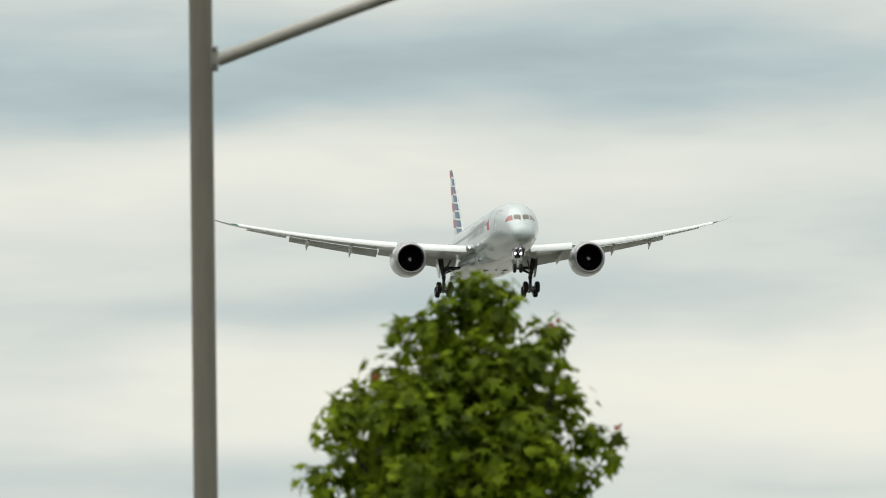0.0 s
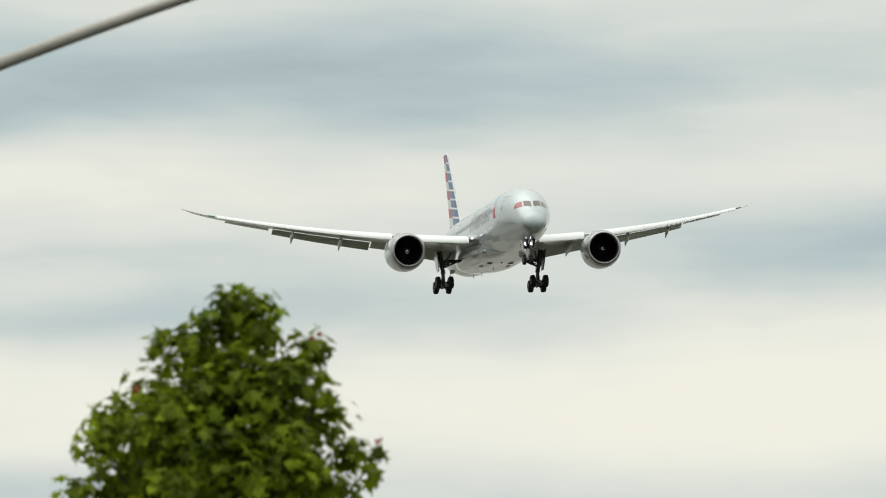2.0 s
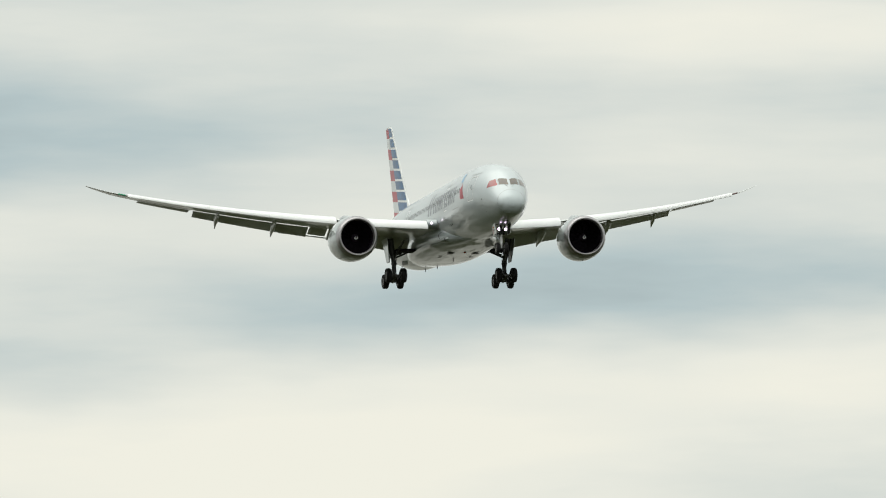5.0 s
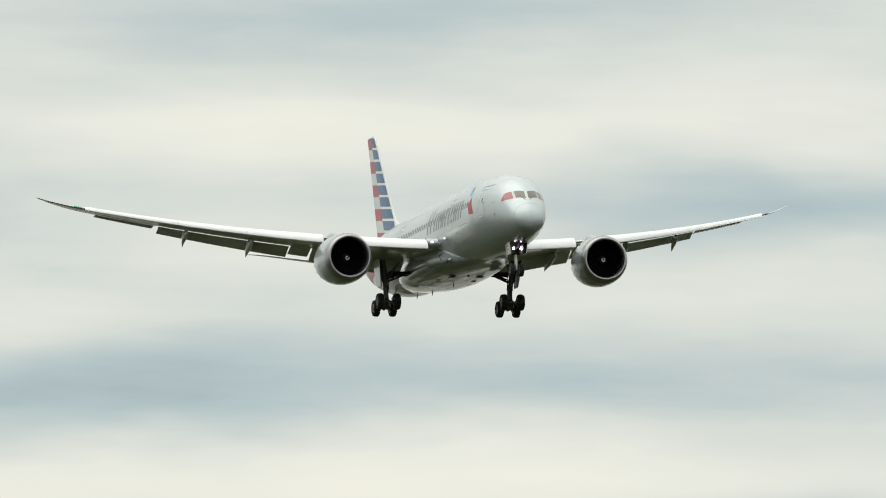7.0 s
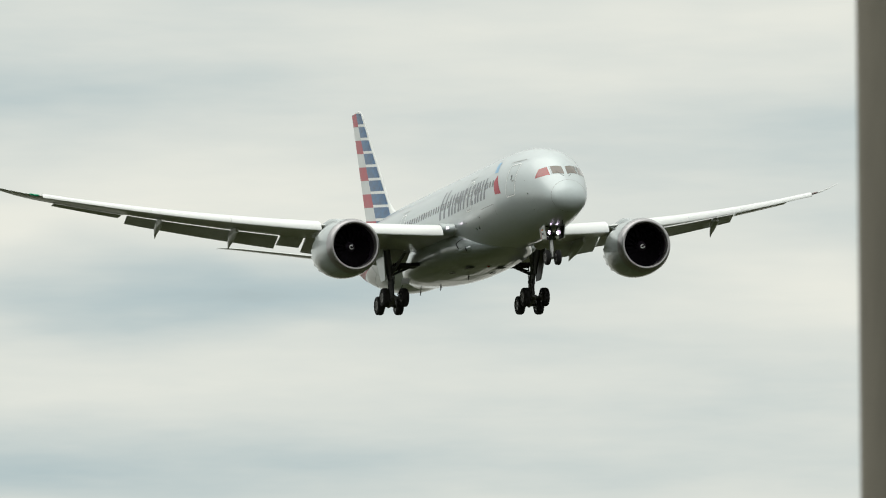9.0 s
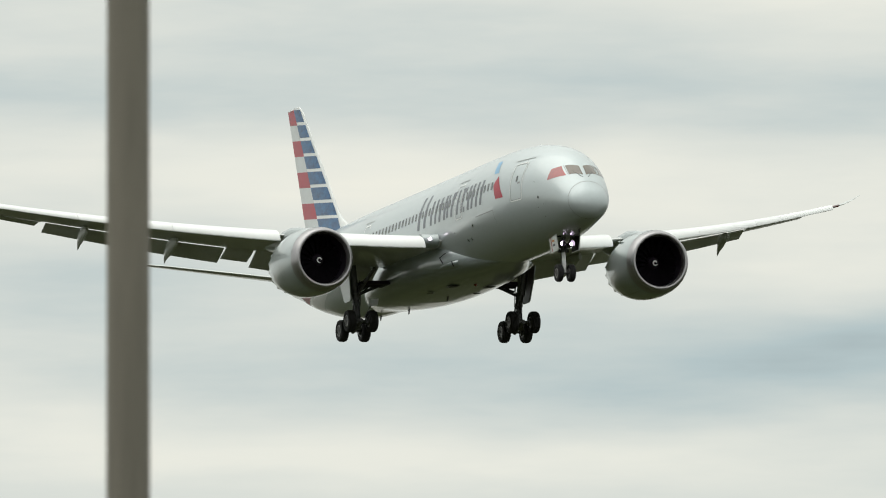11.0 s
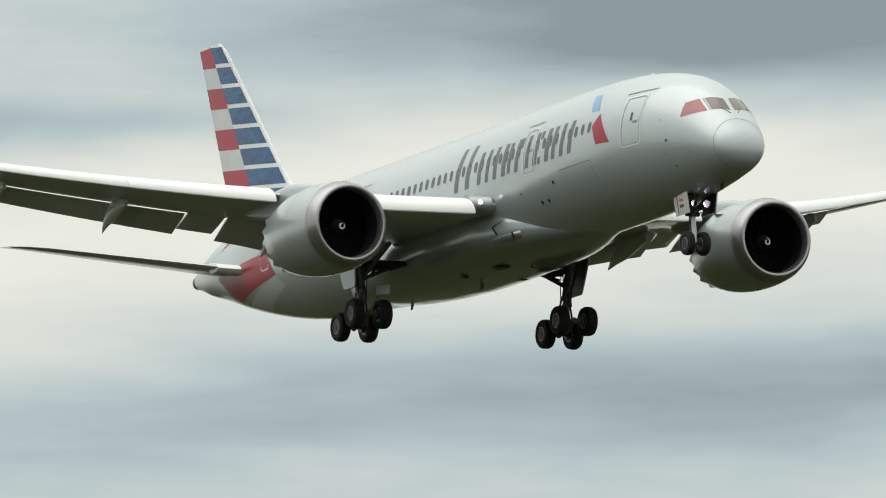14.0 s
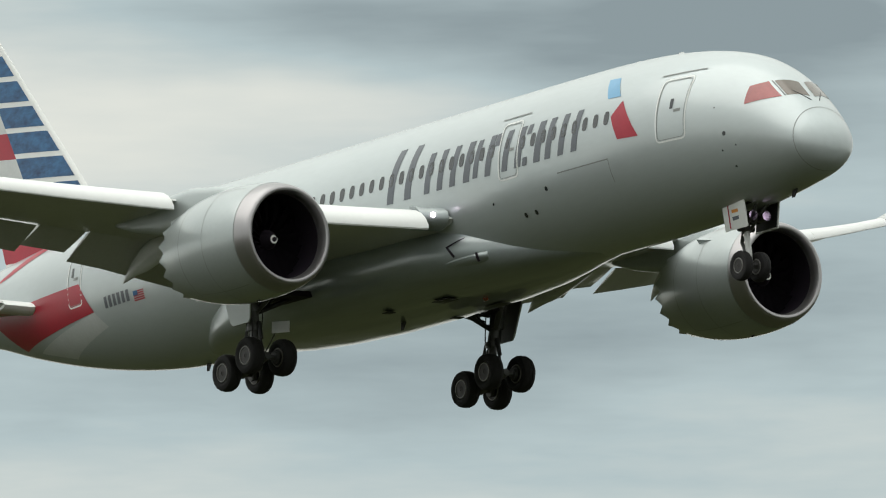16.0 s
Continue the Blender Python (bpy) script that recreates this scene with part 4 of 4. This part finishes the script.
def build_cockpit():
    def pane(name, corners, mat, label, fn, nu=5, nv=4):
        bm = bmesh.new()
        patch(bm, corners, nu, nv, fn)
        bmesh.ops.recalc_face_normals(bm, faces=bm.faces)
        part(name, bm, mat, fuselage, label)
    for sg in (1, -1):
        f = lambda s, d, sg=sg: (lambda p: (p[0], p[1] * sg, p[2]))(skin_turn(s, d, 0.012))
        pane("windshield", ((2.42, 4), (2.72, 33), (3.38, 29), (3.04, 4)), WINDSHIELD, "tinted windshield pane", f)
        pane("side_window", ((2.80, 0.37), (3.92, 0.24), (3.96, 0.86), (3.50, 0.98)), SHADE_RED if sg == 1 else WINDSHIELD, "reddish side cockpit pane" if sg == 1 else "tinted side pane", lambda s, z, sg=sg: skin(s, z, -sg, 0.012))
        for nm, a, b in (("window_post", (2.76, 35), (3.43, 30.8)),):
            bm = bmesh.new()
            pa, pb = f(*a), f(*b)
            tube(bm, pa, pb, 0.02, 0.02, 6)
            part(nm, bm, SEAM, fuselage)
        bm = bmesh.new()
        q = [f(2.28, 7), f(2.55, 16), f(2.78, 22)]
        tube(bm, q[0], q[1], 0.018, 0.014, 6)
        tube(bm, q[1], q[2], 0.014, 0.01, 6)
        part("wiper", bm, HYDRAULIC, fuselage, "dark wiper")
    # radome joint
    bm = bmesh.new()
    a, b = [], []
    for i in range(64):
        t = 2 * math.pi * i / 64
        for s, lst in ((1.96, a), (1.982, b)):
            w, c, h = section(s + 0.04 * math.cos(t))
            lst.append(bm.verts.new((-s - 0.04 * math.cos(t), (w + .006) * math.sin(t), c + (h + .006) * math.cos(t))))
    for i in range(64):
        j = (i + 1) % 64
        bm.faces.new((a[i], a[j], b[j], b[i]))
    bmesh.ops.recalc_face_normals(bm, faces=bm.faces)
    part("radome_joint", bm, SEAM, fuselage)


build_cockpit()


def wordmark(side):
    """The company word as plain slanted strokes in its colour; reading direction runs to the nose on the right-hand side."""
    base = -0.05
    strokes = [  # start behind the first stroke, width, foot, height
        (0.00, .36, 0, 1.86), (0.95, .36, 0, 1.86), (2.05, .30, 0, 1.38), (2.75, .30, 0, 1.38), (3.45, .30, 0, 1.38), (4.20, .34, 0, 1.38), (4.72, .26, .05, 1.34), (5.38, .30, 0, 1.38), (5.72, .26, .95, 1.38), (6.30, .30, 0, 1.38), 
        (6.98, .34, 0, 1.38), (7.42, .24, 0, .28), (7.42, .24, 1.05, 1.38), (8.02, .34, 0, 1.38), (8.62, .30, 0, 1.38), (9.32, .30, 0, 1.38), (10.02, .30, 0, 1.38)]
    for st, w, z0, z1 in strokes:
        bm = bmesh.new()
        def f(u, z):
            k = st + u + 0.14 * (z - base)
            if side < 0:
                k = 23.05 - k * 1.085
            else:
                k = 11.7 + k * 1.085
            return skin(k, z, side, 0.008)
        patch(bm, ((0, base + z0), (w, base + z0), (w, base + z1), (0, base + z1)), 2, 8, f)
        face_out(bm, side)
        part("word_stroke", bm, LETTER, fuselage)


def emblem(side):
    """A plain two-part emblem: a blue block over a red wedge."""
    bm = bmesh.new()
    patch(bm, ((8.53, -0.10), (9.58, -0.05), (9.98, 0.78), (9.50, 1.26)), 4, 8, lambda s, z: skin(s, z, side, .010))
    face_out(bm, side)
    part("emblem_wedge", bm, RED, fuselage, "red wedge")
    bm = bmesh.new()
    patch(bm, ((9.72, 1.44), (10.42, 1.46), (11.0, 2.24), (10.35, 2.20)), 4, 5, lambda s, z: skin(s, z, side, .010))
    face_out(bm, side)
    part("emblem_block", bm, LIGHT_BLUE, fuselage, "light blue block")


def tail_livery(side):
    for nm, c, mat, lb in (("tail_band", ((41.95, -0.68), (48.7, -0.95), (50.5, 0.45), (42.8, 0.45)), RED, "wide red band round the tail"),
                           ("tail_band", ((48.9, 1.75), (50.2, 1.55), (47.4, 2.56), (45.4, 2.66)), RED, "red band below the fin"),
                           ("grey_field", ((41.3, -1.28), (45.2, -1.76), (47.6, -1.18), (41.95, -0.69)), STRIPE_GREY, "pale grey field")):
        bm = bmesh.new()
        patch(bm, c, 14, 12, lambda s, z: skin(s, z, side, .010))
        face_out(bm, side)
        part(nm, bm, mat, fuselage, lb)
    # registration as plain bars, and a small striped flag
    for i in range(6):
        bm = bmesh.new()
        s = 41.05 - i * 0.31
        patch(bm, ((s, -.70), (s - .20, -.70), (s - .20, -.30), (s, -.30)), 2, 3, lambda q, z: skin(q, z, side, .010))
        face_out(bm, side)
        part("registration_bar", bm, LETTER, fuselage)
    for i in range(5):
        bm = bmesh.new()
        z = -.78 + i * .075
        patch(bm, ((39.0, z), (38.3, z), (38.3, z + .042), (39.0, z + .042)), 3, 1, lambda q, zz: skin(q, zz, side, .010))
        face_out(bm, side)
        part("flag_stripe", bm, RED, fuselage)
    bm = bmesh.new()
    patch(bm, ((39.0, -.60), (38.7, -.60), (38.7, -.43), (39.0, -.43)), 2, 1, lambda q, zz: skin(q, zz, side, .013))
    face_out(bm, side)
    part("flag_canton", bm, BLUE, fuselage)


for side in (-1, 1):
    wordmark(side)
    emblem(side)
    tail_livery(side)


def small_details():
    def dot(name, s, z, r, mat, side=-1):
        bm = bmesh.new()
        bm.faces.new([bm.verts.new(skin(s + r * math.cos(t), z + r * math.sin(t), side, .009)) for t in (2 * math.pi * i / 14 for i in range(14))])
        face_out(bm, side)
        part(name, bm, mat, fuselage)
    for side in (-1, 1):
        for s, z, r in ((4.7, -.62, .075), (4.9, -1.15, .035), (4.3, -1.05, .03), (4.6, -1.7, .04), (13.9, -.98, .08), (14.91, -1.59, .085), (15.52, -1.59, .085), (17.0, -1.0, .05), (5.1, .3, .03)):
            dot("port", s, z, r, GLASS, side)
        bm = bmesh.new()
        patch(bm, ((10.2, -.62), (13.1, -.62), (13.1, -.58), (10.2, -.58)), 8, 1, lambda s, z: skin(s, z, side, .009))
        patch(bm, ((10.2, -1.35), (10.23, -1.35), (10.23, -.58), (10.2, -.58)), 1, 5, lambda s, z: skin(s, z, side, .009))
        face_out(bm, side)
        part("cargo_door_seam", bm, SEAM, fuselage)
        # air inlets on the belly fairing, the shade of their openings painted flat on the skin
        bm = bmesh.new()
        for quad in (((19.94, -1.98), (19.80, -2.02), (19.16, -1.76), (19.16, -1.74)), ((19.94, -1.98), (19.60, -2.40), (19.52, -2.33), (19.80, -2.02))):
            patch(bm, quad, 6, 3, lambda s, z: fairing_skin(s, z, side, .010))
        face_out(bm, side)
        part("air_inlet", bm, DARK, plane, "ram air inlet, flat dark patch for the recess shade")
        bm = bmesh.new()
        rings = []
        for s, d, z0, z1 in ((18.24, .02, -2.32, -2.62), (18.40, .14, -2.33, -2.66), (18.75, .17, -2.35, -2.70), (19.3, .12, -2.40, -2.70), (20.05, .01, -2.46, -2.68)):
            rings.append([fairing_skin(s, z0 + (z1 - z0) * u, side, -.03 + (d + .03) * (1 - abs(2 * u - 1) ** 3)) for u in (0, .1, .3, .5, .7, .9, 1)])
        loft(bm, rings)
        part("inlet_scoop", bm, BELLY_SHADED, plane, "grey inlet scoop")
        # the slot is not cut: its shade is a flat dark patch
        bm = bmesh.new()
        patch(bm, ((18.46, -2.36), (18.56, -2.36), (18.56, -2.66), (18.46, -2.66)), 2, 4, lambda s, z: fairing_skin(s, z, side, .185))
        face_out(bm, side)
        part("scoop_slot", bm, DARK, plane, "slot of the inlet scoop, flat dark patch for its shade")
    for s, z in ((9.6, 2.84), (12.0, 2.95), (24.0, 2.97)):
        bm = bmesh.new()
        loft(bm, [[(-s + .25, -.02, z), (-s + .25, .02, z), (-s - .25, .02, z), (-s - .25, -.02, z)], [(-s + .02, -.012, z + .24), (-s + .02, .012, z + .24), (-s - .2, .012, z + .24), (-s - .2, -.012, z + .24)]])
        part("blade_antenna", bm, WHITE, fuselage, smooth=False)
    for s, z in ((26.5, -3.30), (38.5, -2.84), (33.4, -3.14), (3.6, -2.5)):
        bm = bmesh.new()
        loft(bm, [[(-s + .16, -.02, z + .05), (-s + .16, .02, z + .05), (-s - .16, .02, z + .05), (-s - .16, -.02, z + .05)], [(-s - .06, -.012, z - .28), (-s - .06, .012, z - .28), (-s - .2, .012, z - .28), (-s - .2, -.012, z - .28)]])
        part("belly_antenna", bm, HYDRAULIC, plane, smooth=False)
    bm = bmesh.new()
    bmesh.ops.create_uvsphere(bm, u_segments=14, v_segments=8, radius=.10, matrix=Matrix.Translation((-21.6, 0, -3.27)))
    part("beacon", bm, BEACON, plane, "orange-red beacon under the belly")
    for x, y, w, l in ((-22.4, -1.1, .5, .9), (-22.4, 1.1, .5, .9), (-25.2, -1.5, .35, .35), (-25.2, 1.3, .35, .35)):
        bm = bmesh.new()
        box(bm, (x, y, -3.30), (l, w, .03), None, .008)
        part("belly_panel", bm, HYDRAULIC, plane, "dark belly vent")


small_details()


# ---------------------------------------------------------------- the ground, the lamps and the tree
def place(az, dist, z=0.0):
    a = radians(az)
    return Vector((dist * math.sin(a), dist * math.cos(a), z))


def build_ground():
    bm = bmesh.new()
    rings = []
    n = 96
    for r in (6, 20, 50, 90, 150, 260, 450, 800, 1400, 2400, 3600, 4800):
        rings.append([(r * math.cos(2 * math.pi * i / n), r * math.sin(2 * math.pi * i / n), 0.12 * noise.noise((r * math.cos(2 * math.pi * i / n) * .05, r * math.sin(2 * math.pi * i / n) * .05, 0)) if 10 < r < 300 else 0.0) for i in range(n)])
    loft(bm, rings, caps=False)
    bm.verts.ensure_lookup_table()
    bm.faces.new(bm.verts[:n])
    bm.normal_update()
    for f in bm.faces:
        if f.normal.z < 0:
            f.normal_flip()
    g = part("ground", bm, GRASS)
    tagged(g, "wide flat grass field, pale and built up far off", "ground", kind="structure")


build_ground()


def lamp_post(at, height, r_top, taper, arm):
    """A tapered steel mast with a base plate, and an arm clamped to it where one is seen."""
    thing = tagged(new("street_lamp"), "weathered galvanised steel lamp mast" + (" with a slanting side arm" if arm else ", bare and tapered"), "street lamp", "lamp masts by the road")
    thing.matrix_basis = Matrix.Translation(at)
    bm = bmesh.new()
    rings = []
    for z in np.linspace(0.35, height, 14):
        r = r_top + taper * (height - z)
        rings.append([(r * math.cos(t) * (1 - .02 * (i % 2)), r * math.sin(t) * (1 - .02 * (i % 2)), z) for i, t in enumerate(2 * math.pi * j / 24 for j in range(24))])
    loft(bm, rings)
    part("mast", bm, GALVANISED, thing)
    bm = bmesh.new()
    tube(bm, (0, 0, -.2), (0, 0, .30), .30, .30, 24)
    part("footing", bm, CONCRETE, thing, "round concrete footing")
    bm = bmesh.new()
    box(bm, (0, 0, .325), (.42, .42, .05), None, .008)
    part("base_plate", bm, BRACKET, thing)
    for i in range(4):
        bm = bmesh.new()
        a = math.pi / 4 + i * math.pi / 2
        tube(bm, (.2 * math.cos(a), .2 * math.sin(a), .30), (.2 * math.cos(a), .2 * math.sin(a), .42), .016, .016, 8)
        part("anchor_bolt", bm, BOLT, thing)
    bm = bmesh.new()
    tube(bm, (0, 0, height), (0, 0, height + .05), r_top + .012, r_top * .6, 20)
    part("cap", bm, BRACKET, thing)
    if arm:
        z, bearing, run, rise = arm
        d = Vector((math.cos(radians(-bearing)), math.sin(radians(-bearing)), 0))
        r = r_top + taper * (height - z)
        # clamp
        turn = Euler((0, 0, radians(-bearing))).to_matrix()
        bm = bmesh.new()
        box(bm, d * (r + .005) + Vector((0, 0, z)), (.062, .085, .165), turn, .008)
        br = part("bracket", bm, BRACKET, thing, "cast clamp with bolts")
        side = Vector((-d.y, d.x, 0))
        for k in (-.055, .055):
            bm = bmesh.new()
            p = d * (r + .008) + Vector((0, 0, z + k)) - side * .044
            tube(bm, p, p - side * .014, .012, .012, 8)
            part("clamp_bolt", bm, BOLT, br)
        bm = bmesh.new()
        a = d * (r + .03) + Vector((0, 0, z - .010))
        pts = [a + d * (run * k) + Vector((0, 0, rise * (k - 0.10 * k * k))) for k in map(float, np.linspace(0, 1, 12))]
        rings = []
        for i, p in enumerate(pts):
            tan = (pts[min(i + 1, 11)] - pts[max(i - 1, 0)]).normalized()
            q = tan.to_track_quat("Z", "Y")
            rr = .046 - .010 * i / 11
            rings.append([p + q @ Vector((rr * math.cos(t), rr * math.sin(t), 0)) for t in (2 * math.pi * j / 18 for j in range(18))])
        loft(bm, rings)
        part("arm", bm, GALV_LIGHT, thing, "slanting steel tube arm")
    return thing


lamp_post(place(9.031, 95.0), 12.6, .0785, .0011, (11.172, 9.0, 2.6, 0.985))
lamp_post(place(18.653, 53.0), 10.4, .0805, .0011, None)

TREE_D, TREE_AZ, TREE_TOP = 90.0, 10.118, 9.225


def build_tree():
    base = place(TREE_AZ, TREE_D)
    thing = tagged(new("maple_tree"), "young maple tree with dense green lobed leaves", "tree")
    thing.matrix_basis = Matrix.Translation(base) @ pose(0, 0, 0, 0, 0, -TREE_AZ)
    rng = random.Random(11)
    # clumps: across, height below the top, radius, in hundredths of a metre
    seen = [(-2, 8, 12), (14, 28, 20), (-12, 42, 20), (7, 14, 17), (-9, 20, 16), (20, 12, 12), (-25, 38, 20), (-46, 36, 13), (46, 44, 17), (54, 34, 10), (38, 62, 20), (11, 56, 24), (-18, 70, 25), (-53, 66, 20), (-74, 82, 18), (-85, 100, 16), (60, 82, 17), (72, 104, 15), (92, 106, 8),
            (40, 104, 27), (4, 104, 28), (-40, 102, 28), (-74, 120, 20), (66, 132, 15), (-97, 136, 16), (86, 118, 7), (-86, 84, 11), (60, 64, 11), (-60, 138, 24), (-15, 138, 30), (30, 136, 30)]
    clumps = [(x / 100, rng.uniform(-.22, .12) * (0.5 + z / 100), TREE_TOP - z / 100, r / 100 * 1.12) for x, z, r in seen]
    for x, y, z, r in list(clumps):
        depth = min(0.9, (TREE_TOP - z) * 0.6)
        for sg in (-1, 1):
            if depth > .25:
                clumps.append((x * .62 + rng.uniform(-.08, .08), sg * depth * rng.uniform(.5, 1), z - rng.uniform(0.06, .22), r * 1.0))
    for i in range(150):
        z = rng.uniform(3.0, 7.5)
        k = (z - 2.6) / (7.95 - 2.6)
        rad = 1.5 * math.sin(math.pi * min(1, max(0.05, 0.16 + 0.62 * k))) ** .7
        a, q = rng.uniform(0, 2 * math.pi), rng.uniform(.35, 1) * rad
        clumps.append((q * math.cos(a), q * math.sin(a), z, rng.uniform(.24, .36)))
    # trunk and limbs
    bm = bmesh.new()
    zs = np.linspace(0, TREE_TOP - .5, 18)
    rings = []
    for z in zs:
        r = 0.12 * (1 - z / (TREE_TOP + .2)) ** .8 + .008 + (.05 * max(0, .4 - z))
        ox, oy = .05 * math.sin(z * .9), .05 * math.cos(z * 1.3)
        rings.append([(ox + r * math.cos(t), oy + r * math.sin(t), z - .05) for t in (2 * math.pi * j / 12 for j in range(12))])
    loft(bm, rings)
    trunk = part("trunk", bm, BARK, thing, "brown tapered trunk")
    for x, y, z, r in clumps[::3]:
        bm = bmesh.new()
        z0 = max(1.8, z - .55 - .5 * math.hypot(x, y))
        ox, oy = .05 * math.sin(z0 * .9), .05 * math.cos(z0 * 1.3)
        midp = (x * .5, y * .5, (z + z0) / 2 - .06)
        tube(bm, (ox, oy, z0), midp, .026, .016, 6)
        tube(bm, midp, (x, y, z), .016, .006, 6)
        part("limb", bm, BARK, trunk)
    # leaves: five-lobed blades
    lobes = [(0, 0), (.24, -.04), (.56, .02), (.26, .22), (.58, .62), (.17, .46), (0, 1.05), (-.17, .46), (-.58, .62), (-.26, .22), (-.56, .02), (-.24, -.04)]
    tris = [(0, 1, 2), (0, 2, 3), (0, 3, 4), (0, 4, 5), (0, 5, 6), (0, 6, 7), (0, 7, 8), (0, 8, 9), (0, 9, 10), (0, 10, 11)]

    def leaves(name, spec, mat, label):
        vs, fs = [], []
        for p, size, q, curl in spec:
            b = len(vs)
            for u, v in lobes:
                w = Vector((u * size, v * size, -curl * size * (u * u + .6 * v * v)))
                vs.append(tuple(p + q @ w))
            fs += [(b + i, b + j, b + k) for i, j, k in tris]
        me = bpy.data.meshes.new(name)
        me.from_pydata(vs, [], fs)
        me.materials.append(mat)
        ob = new(name, me)
        ob.parent = thing
        tagged(ob, label, kind="stuff")

    spec = []
    for x, y, z, r in clumps:
        n = int((92 if z > 7.6 else 40) * (r / .22) ** 2)
        for _ in range(n):
            d = Vector((rng.gauss(0, 1), rng.gauss(0, 1), rng.gauss(0.25, 1))).normalized()
            p = Vector((x, y, z)) + d * r * (rng.random() ** .40) * rng.uniform(.72, 1.2)
            face = (d + Vector((rng.gauss(0, .45), rng.gauss(0, .45), .55 + rng.gauss(0, .3)))).normalized()
            q = face.to_track_quat("Z", "Y") @ Euler((0, 0, rng.uniform(0, 6.28))).to_quaternion()
            spec.append((p, rng.uniform(.062, .118) if z > 7.6 else rng.uniform(.09, .13), q, rng.uniform(.1, .5)))
    leaves("crown", spec, LEAF, "dense crown of lobed green leaves")
    spec = []
    for x, z in ((.54, 30), (.93, 98), (-.62, 62)):
        for _ in range(3):
            p = Vector((x + rng.uniform(-.02, .02), rng.uniform(-.3, -.1), TREE_TOP - z / 100 + rng.uniform(-.02, .02)))
            face = Vector((rng.gauss(0, .6), -1, rng.gauss(.3, .5))).normalized()
            spec.append((p, rng.uniform(.030, .048), face.to_track_quat("Z", "Y") @ Euler((0, 0, rng.uniform(0, 6.28))).to_quaternion(), .3))
    leaves("young_leaves", spec, LEAF_RED, "reddish young leaves at the shoot tips")


build_tree()


# ---------------------------------------------------------------- what moves
def motions():
    def fly(x, y, z, yaw, pitch, roll):
        """The airplane's pose: its nose at (x, y, z), heading south plus yaw."""
        turn = pose(0, 0, 0, 0, 0, -90 + yaw) @ pose(0, 0, 0, 0, -pitch, 0) @ pose(0, 0, 0, roll, 0, 0)
        return Matrix.Translation((x, y, z)) @ turn

    walk(plane, [
        (0.0, fly(277.70, 1520.72, 137.52, -1.311, 0.924, 0.310)),
        (0.5, fly(277.55, 1484.99, 135.05, -1.320, 0.964, 0.421)),
        (1.0, fly(276.83, 1449.30, 132.95, -1.338, 1.037, 0.808)),
        (1.5, fly(276.76, 1413.51, 130.28, -1.374, 1.125, 1.124)),
        (2.0, fly(276.97, 1377.63, 127.65, -1.402, 1.184, 1.261)),
        (2.5, fly(276.87, 1341.73, 125.48, -1.396, 1.194, 1.213)),
        (3.0, fly(276.41, 1305.92, 122.88, -1.384, 1.238, 1.248)),
        (3.5, fly(275.35, 1270.18, 120.60, -1.356, 1.290, 1.386)),
        (4.0, fly(273.23, 1234.59, 118.95, -1.258, 1.285, 1.367)),
        (4.5, fly(272.22, 1198.78, 117.08, -1.258, 1.336, 1.368)),
        (5.0, fly(272.09, 1162.71, 115.38, -1.259, 1.386, 1.369)),
        (5.5, fly(272.48, 1126.48, 113.76, -1.259, 1.436, 1.370)),
        (6.0, fly(272.99, 1090.18, 112.17, -1.259, 1.486, 1.371)),
        (6.5, fly(273.25, 1053.89, 110.52, -1.259, 1.486, 1.371)),
        (7.0, fly(273.26, 1017.64, 108.84, -1.259, 1.486, 1.371)),
        (7.5, fly(273.27, 981.37, 107.14, -1.259, 1.486, 1.371)),
        (8.0, fly(273.28, 945.06, 105.45, -1.259, 1.486, 1.371)),
        (8.5, fly(273.39, 908.71, 103.75, -1.259, 1.477, 1.384)),
        (9.0, fly(273.61, 872.27, 102.04, -1.259, 1.456, 1.358)),
        (9.5, fly(273.85, 835.79, 100.32, -1.259, 1.431, 1.319)),
        (10.0, fly(273.98, 799.29, 98.62, -1.259, 1.409, 1.292)),
        (10.5, fly(273.88, 762.83, 96.92, -1.259, 1.400, 1.385)),
        (11.0, fly(272.88, 726.69, 95.24, -1.196, 1.430, 1.485)),
        (11.5, fly(273.38, 689.96, 93.56, -1.259, 1.486, 1.651)),
        (12.0, fly(273.40, 653.39, 91.86, -1.259, 1.486, 1.651)),
        (12.5, fly(273.42, 616.78, 90.15, -1.259, 1.486, 1.500)),
        (13.0, fly(273.45, 580.14, 88.45, -1.259, 1.486, 1.200)),
        (13.5, fly(273.47, 543.46, 86.74, -1.259, 1.486, 0.980)),
        (14.0, fly(273.50, 506.75, 85.03, -1.259, 1.486, 0.950)),
        (14.5, fly(273.53, 470.01, 83.31, -1.259, 1.486, 0.950)),
        (15.0, fly(273.56, 433.23, 81.60, -1.259, 1.486, 0.950)),
        (15.5, fly(273.60, 396.42, 79.88, -1.259, 1.486, 1.000)),
        (16.0, fly(273.64, 359.58, 78.17, -1.259, 1.486, 1.100)),
    ])
    for k, fan in enumerate(fans):
        walk(fan, [(i * 0.5, pose(0, 0, 0, 37 * k + i * 80)) for i in range(33)])


motions()
